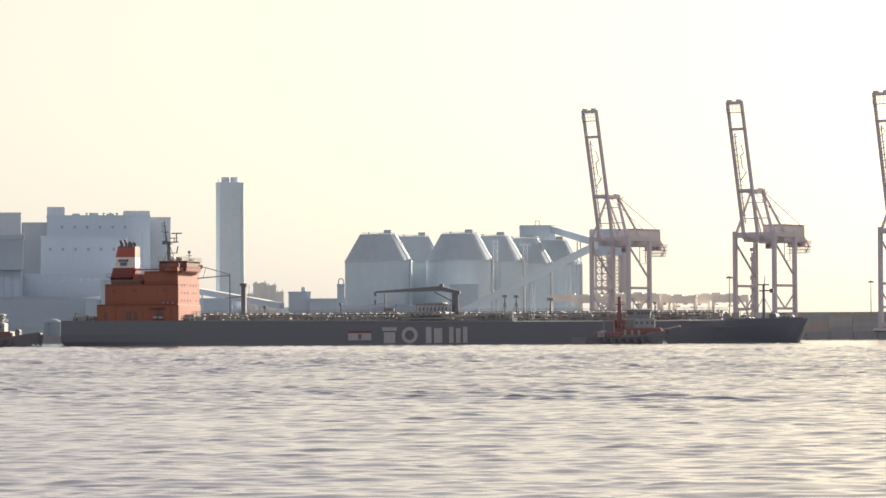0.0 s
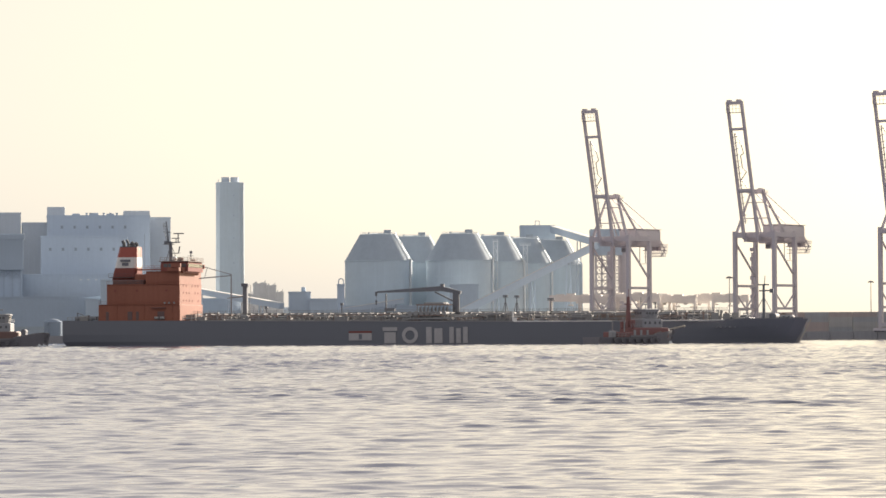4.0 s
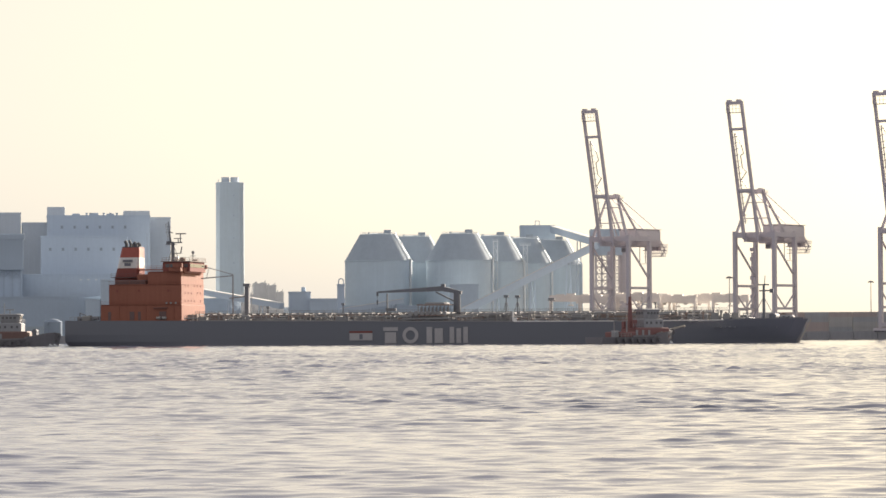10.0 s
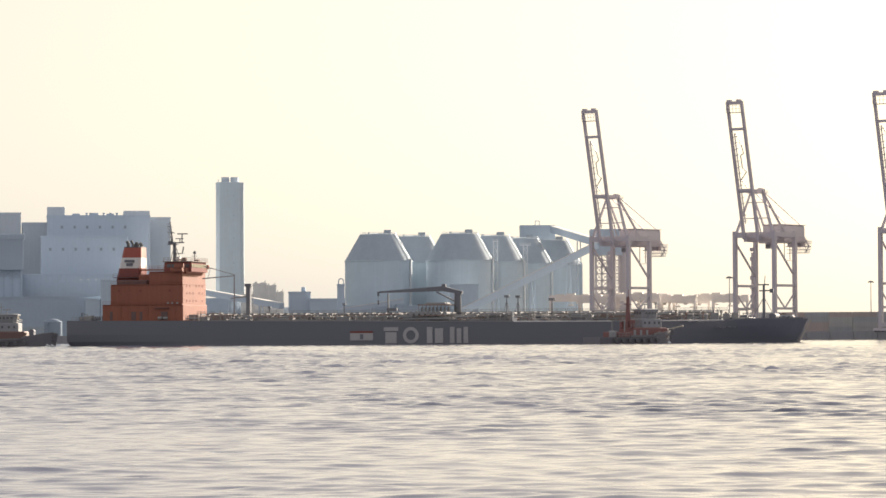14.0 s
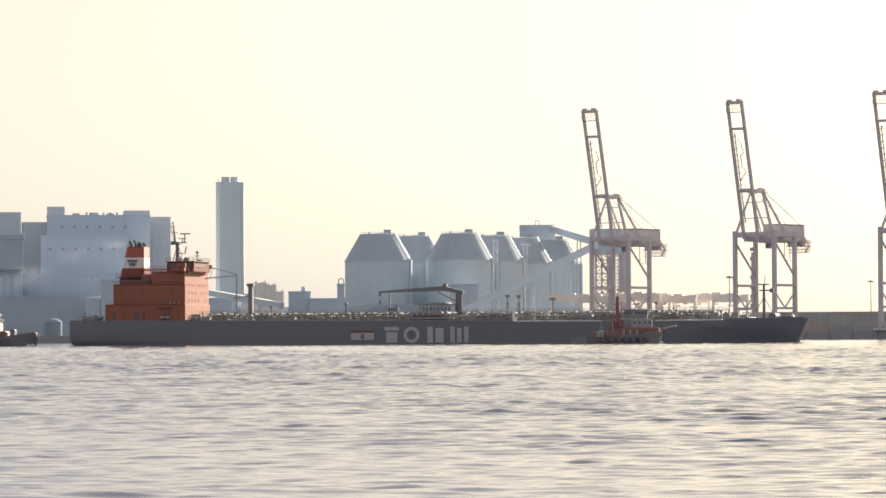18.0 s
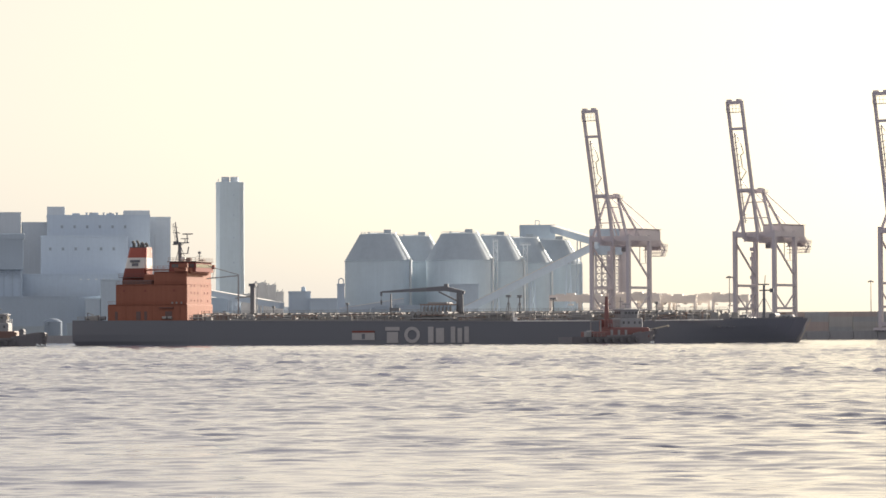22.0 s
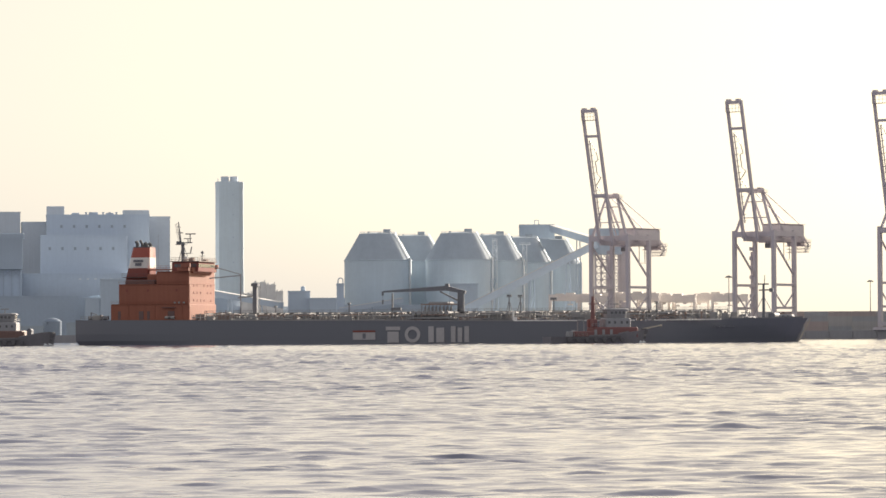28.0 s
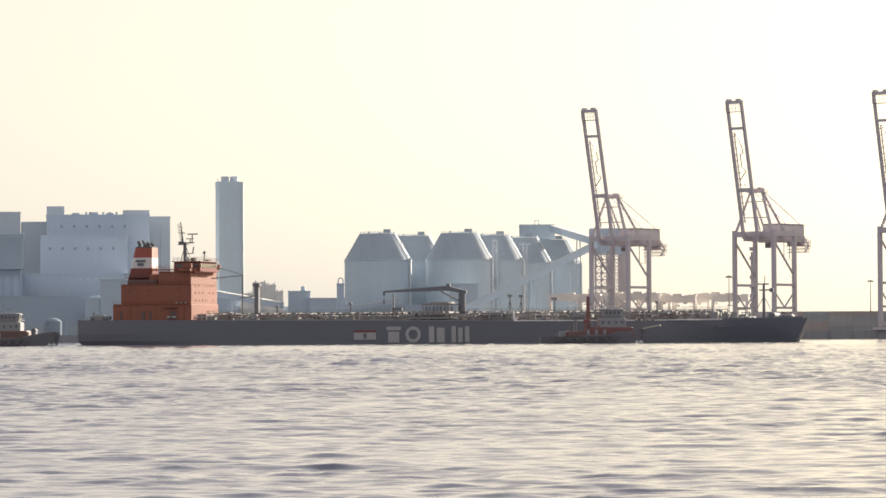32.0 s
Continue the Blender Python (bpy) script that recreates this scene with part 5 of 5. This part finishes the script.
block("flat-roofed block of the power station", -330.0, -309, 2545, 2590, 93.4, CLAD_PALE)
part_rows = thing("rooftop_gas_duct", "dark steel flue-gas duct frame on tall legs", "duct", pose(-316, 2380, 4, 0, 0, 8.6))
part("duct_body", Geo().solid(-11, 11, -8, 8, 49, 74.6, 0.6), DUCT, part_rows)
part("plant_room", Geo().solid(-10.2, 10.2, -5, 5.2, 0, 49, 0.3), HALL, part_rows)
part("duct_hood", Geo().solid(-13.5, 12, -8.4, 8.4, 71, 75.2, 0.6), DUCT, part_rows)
for x in (-9, -3, 3, 9):
    for y in (-6, 6):
        part("leg", Geo().beam((x, y, 0), (x, y, 49.2), 0.8), DUCT, part_rows)
for x in (-9, -3, 3):
    part("leg_brace", Geo().beam((x, -6, 43.6), (x + 6, -6, 49), 0.5).beam((x + 6, -6, 43.6), (x, -6, 49), 0.5), DUCT, part_rows)
for i in range(8):
    part("stiffener", Geo().box(-10.4 + i * 2.9, -10.0 + i * 2.9, -8.3, -7.9, 49.2, 71), DUCT, part_rows)

store = thing("storage_tank", "pale grey storage tank on the shore", "tank", pose(-239.4, 2010, 4))
part("shell", Geo().lathe([(5.6, 0), (5.6, 8.8)], 36), TANK, store)
part("roof", Geo().lathe([(5.7, 8.8), (5.7, 9.0), (4.2, 10.2), (2.2, 10.9), (0.4, 11.2)], 36), TANK, store)
part("stair", Geo().beam((-5.9, -0.6, 0), (-2, -6, 8.9), 0.5, 0.3), TANK, store)
for x, y, w, h in ((-300, 2000, 30, 9), (-262, 1960, 22, 6), (-228, 1980, 26, 8), (-204, 1990, 30, 11), (-165, 1960, 34, 9), (-120, 1980, 40, 12), (-80, 1985, 30, 9)):
    block("small grey waterfront shed", x, x + w, y, y + 14, 4 + h, CLAD_DEEP if h > 8 else SILO_ROOF, "waterfront_shed", "shed")


# ---- smoke from the funnel ----
def smoke_paint(name, thick, grey):
    """Wispy smoke: a veil with gaps that thins out towards its rim."""
    m = bpy.data.materials.new(name)
    m.use_nodes = True
    n, k = m.node_tree.nodes, m.node_tree.links
    n.remove(n["Principled BSDF"])
    near, far, clear = n.new("ShaderNodeBsdfDiffuse"), n.new("ShaderNodeBsdfTranslucent"), n.new("ShaderNodeBsdfTransparent")
    near.inputs["Color"].default_value = far.inputs["Color"].default_value = (*grey, 1)
    both, out = n.new("ShaderNodeMixShader"), n.new("ShaderNodeMixShader")
    both.inputs[0].default_value = 0.55
    k.new(near.outputs[0], both.inputs[1]), k.new(far.outputs[0], both.inputs[2])
    co, tex, ramp = n.new("ShaderNodeTexCoord"), n.new("ShaderNodeTexNoise"), n.new("ShaderNodeMapRange")
    tex.inputs["Scale"].default_value, tex.inputs["Detail"].default_value = 0.26, 6
    tex.inputs["Distortion"].default_value = 0.7
    k.new(co.outputs["Object"], tex.inputs["Vector"]), k.new(tex.outputs["Fac"], ramp.inputs["Value"])
    ramp.inputs["From Min"].default_value, ramp.inputs["From Max"].default_value = 0.3, 0.72
    ramp.inputs["To Min"].default_value, ramp.inputs["To Max"].default_value = 0.0, thick
    # distance from the puff's heart, across and up
    centre, flat, length, rim, thin = n.new("ShaderNodeMapping"), n.new("ShaderNodeVectorMath"), n.new("ShaderNodeVectorMath"), n.new("ShaderNodeMapRange"), n.new("ShaderNodeMath")
    centre.inputs["Location"].default_value, centre.inputs["Scale"].default_value = (-1, 0, -1), (2, 0, 2)
    k.new(co.outputs["Generated"], centre.inputs["Vector"])
    flat.operation, length.operation, thin.operation = "ADD", "LENGTH", "MULTIPLY"
    k.new(centre.outputs[0], flat.inputs[0]), k.new(flat.outputs[0], length.inputs[0])
    rim.interpolation_type = "SMOOTHSTEP"
    rim.inputs["From Min"].default_value, rim.inputs["From Max"].default_value = 0.9, 0.1
    k.new(length.outputs["Value"], rim.inputs["Value"])
    k.new(ramp.outputs[0], thin.inputs[0]), k.new(rim.outputs[0], thin.inputs[1])
    k.new(thin.outputs[0], out.inputs[0]), k.new(clear.outputs[0], out.inputs[1]), k.new(both.outputs[0], out.inputs[2])
    k.new(out.outputs[0], n["Material Output"].inputs["Surface"])
    return m


SMOKE_THICK = smoke_paint("dense_pale_smoke", 1.0, (0.58, 0.58, 0.575))
SMOKE_MID = smoke_paint("grey_smoke", 0.5, (0.52, 0.54, 0.56))
SMOKE_THIN = smoke_paint("thin_grey_smoke", 0.24, (0.4, 0.44, 0.49))
SMOKE_WISP = smoke_paint("faint_grey_smoke", 0.11, (0.4, 0.44, 0.49))


def puff(seed, lx, lz, mt, label):
    """The lumpy near skin of a cloud of smoke, long in x."""
    bm = bmesh.new()
    bmesh.ops.create_icosphere(bm, subdivisions=3, radius=1)
    bmesh.ops.delete(bm, geom=[v for v in bm.verts if v.co.y > 0.12], context="VERTS")
    for v in bm.verts:
        d = v.co.normalized()
        k = 1 + 0.22 * noise.noise(d * 1.7 + Vector((seed, 0, 0))) + 0.1 * noise.noise(d * 4.1 + Vector((0, seed, 0))) + 0.03 * noise.noise(d * 9 + Vector((0, 0, seed)))
        v.co = Vector((d.x * lx * k, d.y * lz * 0.7 * k, d.z * lz * k))
    me = bpy.data.meshes.new("smoke_puff")
    bm.to_mesh(me)
    bm.free()
    me.polygons.foreach_set("use_smooth", [True] * len(me.polygons))
    me.materials.append(mt)
    return tagged(new("smoke_puff", me), label, "smoke", group="funnel smoke", kind="stuff")


# seed, time, speed, rise, half length, half height, smoke
puffs = []
for seed, t0, speed, rise, lx, lz, mt in (
        # a first wisp, the thick burst, and its thinning tail
        (20, 5.65, 30, 0.6, 4.0, 1.2, SMOKE_WISP), (21, 6.2, 36, 0.2, 4.0, 1.2, SMOKE_THIN),
        (1, 6.46, 84, 6.5, 8.0, 5.0, SMOKE_THIN), (2, 6.52, 78, 4.0, 8.0, 5.4, SMOKE_THICK), (22, 6.57, 78, -0.5, 8.0, 5.0, SMOKE_MID), (3, 6.62, 72, 2.6, 7.0, 4.6, SMOKE_THICK),
        (23, 6.68, 64, -2.0, 7.0, 4.4, SMOKE_THICK), (4, 6.74, 54, 1.0, 6.0, 3.2, SMOKE_THICK), (24, 6.80, 44, -0.4, 5.2, 2.4, SMOKE_THICK), (25, 6.87, 30, 0.3, 4.0, 1.7, SMOKE_THICK),
        (41, 6.66, 16, 0.5, 4.0, 1.6, SMOKE_MID), (42, 6.78, 14, 0.2, 3.0, 1.2, SMOKE_THICK), (43, 6.90, 12, 0.2, 3.0, 1.1, SMOKE_THICK), (44, 7.05, 36, 0.3, 4.6, 2.0, SMOKE_THICK), (45, 7.22, 34, 0.2, 4.4, 1.8, SMOKE_MID), (46, 7.40, 40, -0.5, 6.0, 3.0, SMOKE_MID),
        (51, 6.68, 50, -4.2, 6.0, 5.0, SMOKE_MID), (52, 6.54, 74, 3.5, 9.0, 6.4, SMOKE_MID), (53, 6.76, 40, -2.0, 5.0, 3.2, SMOKE_MID),
        (5, 7.02, 70, 1.2, 8.0, 4.6, SMOKE_THICK), (29, 7.06, 74, -4.5, 8.5, 6.0, SMOKE_THICK), (6, 7.12, 74, 3.0, 8.0, 5.2, SMOKE_THICK), (7, 7.22, 70, -1.6, 8.0, 5.6, SMOKE_THICK),
        (8, 7.32, 66, 1.6, 8.0, 4.6, SMOKE_MID), (30, 7.40, 56, 0.4, 7.5, 3.4, SMOKE_MID), (31, 7.45, 56, 0.8, 6.5, 3.2, SMOKE_MID),
        (9, 7.52, 64, -2.6, 9.0, 5.6, SMOKE_THIN), (32, 7.82, 54, -1.2, 8.0, 3.8, SMOKE_WISP), (54, 7.60, 30, -1.8, 10.0, 6.0, SMOKE_THIN),
        # the second, thinner burst
        (33, 15.80, 62, -1.5, 9.0, 5.0, SMOKE_THIN), (34, 15.90, 62, 0.5, 8.0, 4.6, SMOKE_MID), (35, 16.02, 62, -3.5, 9.0, 6.0, SMOKE_THIN),
        (12, 16.12, 62, 0.5, 8.5, 4.2, SMOKE_MID), (13, 16.24, 60, -2.2, 8.5, 5.4, SMOKE_THIN), (15, 16.36, 54, 0.2, 7.0, 3.2, SMOKE_MID), (28, 16.46, 54, -3.8, 8.0, 5.0, SMOKE_THIN),
        (26, 16.56, 44, -0.4, 7.0, 3.2, SMOKE_MID), (36, 16.64, 36, -4.6, 4.5, 4.6, SMOKE_MID), (27, 16.72, 34, 0.0, 5.4, 2.2, SMOKE_MID), (17, 16.84, 44, -3.8, 8.5, 5.6, SMOKE_THIN),
        (47, 16.6, 14, 0.0, 3.6, 1.4, SMOKE_MID), (48, 16.78, 16, -0.3, 4.6, 2.2, SMOKE_MID), (37, 16.95, 18, -0.3, 4.6, 1.6, SMOKE_MID), (18, 17.12, 48, -2.5, 9.0, 5.0, SMOKE_THIN), (38, 17.2, 20, 0.2, 5.0, 1.5, SMOKE_THIN), (19, 17.5, 18, 0.3, 5.0, 1.5, SMOKE_WISP), (55, 17.78, 14, 1.0, 6.0, 2.6, SMOKE_THIN)):
    puffs.append((puff(seed, lx, lz, mt, "thin grey exhaust smoke drifting from the funnel" if mt in (SMOKE_THIN, SMOKE_WISP) else "pale exhaust smoke billowing from the funnel"), t0, speed, rise, lx, False))
# the haze that lingers astern after each burst
for seed, t0, speed, rise, lx, lz, mt in (
        (62, 6.86, 62, -9, 11, 6.5, SMOKE_THIN), (64, 7.14, 52, -2, 11, 6.0, SMOKE_THIN), (65, 7.3, 66, -5, 11, 6.5, SMOKE_THIN),
        (67, 7.6, 24, -2, 9, 4.0, SMOKE_WISP), 
        (72, 16.2, 60, -8, 11, 6.5, SMOKE_THIN), (74, 16.72, 56, -9, 11, 6.5, SMOKE_THIN), (75, 16.94, 42, -7, 11, 6.0, SMOKE_THIN),
        (76, 17.2, 28, -2, 10, 4.5, SMOKE_WISP)):
    puffs.append((puff(seed, lx, lz, mt, "thin grey exhaust haze lingering behind the funnel"), t0, speed, rise, lx, True))


# ---- what moves ----
def motions():
    # the tanker swings slowly about her bow: place of the stern and heading
    swing = [(0, -115.27, 1019.88, 12.636), (2, -115.06, 1020.8, 12.874), (3.5, -114.85, 1021.71, 13.109), (5.5, -114.66, 1022.49, 13.311), (7, -114.52, 1023.09, 13.464),
             (9, -114.31, 1023.97, 13.692), (11, -114.1, 1024.84, 13.918), (13, -113.88, 1025.7, 14.141), (14.5, -113.64, 1026.67, 14.391), (16.5, -113.2, 1028.34, 14.825),
             (18, -112.98, 1029.16, 15.038), (20, -112.64, 1030.4, 15.362), (22, -112.29, 1031.68, 15.694), (24, -111.95, 1032.88, 16.009), (25.5, -111.71, 1033.7, 16.225),
             (27.5, -111.35, 1034.93, 16.545), (29, -111.11, 1035.73, 16.756), (30, -110.96, 1036.23, 16.887), (31, -110.82, 1036.68, 17.005), (32, -110.7, 1037.07, 17.109)]
    walk(tanker, [(t, pose(x, y, 0, 0, 0, -a)) for t, x, y, a in swing])
    # the red tug backs on its line off the tanker's side: way of its stem from the start in metres, and its heading
    walk(red_tug, [(t, pose(63.5 + d, 951.0, 0, 0, 0, turn)) for t, d, turn in
                   [(0, 0.1, 32), (1, 0.7, 34), (2, 1.15, 36), (3, 1.5, 37), (5.5, 1.7, 39), (9, 1.75, 40), (12, 1.75, 40), (13, 1.6, 40), (14, 1.26, 39.5), (14.5, 0.9, 39), (16.5, -0.3, 37.5), (17, -0.5, 37),
                    (18, -0.95, 35), (19, -1.45, 33), (20, -2.0, 31), (22, -3.4, 30.5), (24, -4.8, 29), (25.5, -5.2, 25), (28, -5.7, 18), (30, -6.0, 11), (32, -6.3, 5)]])
    # the other tug noses up astern, backs off, and comes again
    walk(aft_tug, [(t, pose(-123.8 + d, 1004.0, 0, 0, 0, -6)) for t, d in
                   [(0, 0), (1, 0.2), (2, 0.7), (3, 1.25), (5.5, 2.8), (7, 3.65), (8, 4.3), (10, 5.2), (11, 5.7), (12, 6.05), (13, 6.3), (13.4, 5.8), (14, 4.3), (14.5, 2.2), (16.5, -1.4), (17, -1.7),
                    (18, -1.5), (19, -0.8), (20, 0.05), (21, 0.7), (22, 1.25), (23, 1.75), (24, 2.25), (25.5, 2.8), (27.5, 3.6), (29, 4.2), (30, 4.6), (32, 5.05)]])
    # two trains of ripples cross each other, each rolling as waves do
    def roll(t, sway, period, shift):
        turn = 2 * math.pi * t / period + shift
        return 0.4 * sway * math.cos(turn), 0.3 * math.cos(turn), 0.036 * math.sin(turn)

    beats = [k * 0.1 for k in range(321)]
    near = [(t, roll(t, 1, 0.63, 0.4)) for t in beats]
    walk(waves, [(t, pose(x + 0.5 * t - 6.5, y - 1.7 * t + 9, z)) for t, (x, y, z) in near])
    over = [(t, roll(t, -1, 0.81, 2.9)) for t in beats]
    walk(cross_waves, [(t, pose(x - 0.5 * t + 7, y - 0.9 * t + 5, z - 0.01)) for t, (x, y, z) in over])
    # puffs rise behind the deckhouse, leave the funnel and blow aft
    for ob, t0, speed, rise, size, slow in puffs:
        mouth = Vector((-95.6, 1024.0, 31.0) if t0 > 12 else (-96.8, 1018.5, 31.0))
        out, below = t0 + 0.07, pose(mouth.x + 7, mouth.y + 24, 11.0)
        rows = [(0, below), (t0, below), (out, pose(mouth.x - size * 0.35, mouth.y, mouth.z + rise * 0.2)),
                (out + 0.5, pose(mouth.x - size * 0.5 - speed * 0.5, mouth.y, mouth.z + rise))]
        if slow:
            rows += [(out + 1.3, pose(mouth.x - size * 0.5 - speed * 0.8, mouth.y + 3, mouth.z + rise * 1.3)), (out + 2.4, pose(-172, mouth.y + 8, mouth.z + rise * 1.6)),
                     (out + 3.4, pose(-230, mouth.y + 10, mouth.z + rise * 1.7))]
        else:
            rows.append((out + 1.1, pose(-205, mouth.y + 8, mouth.z + rise * 1.5)))
        walk(ob, rows + [(out + 5, pose(-330, 1040, 40)), (32, pose(-345, 1045, 40))])


motions()
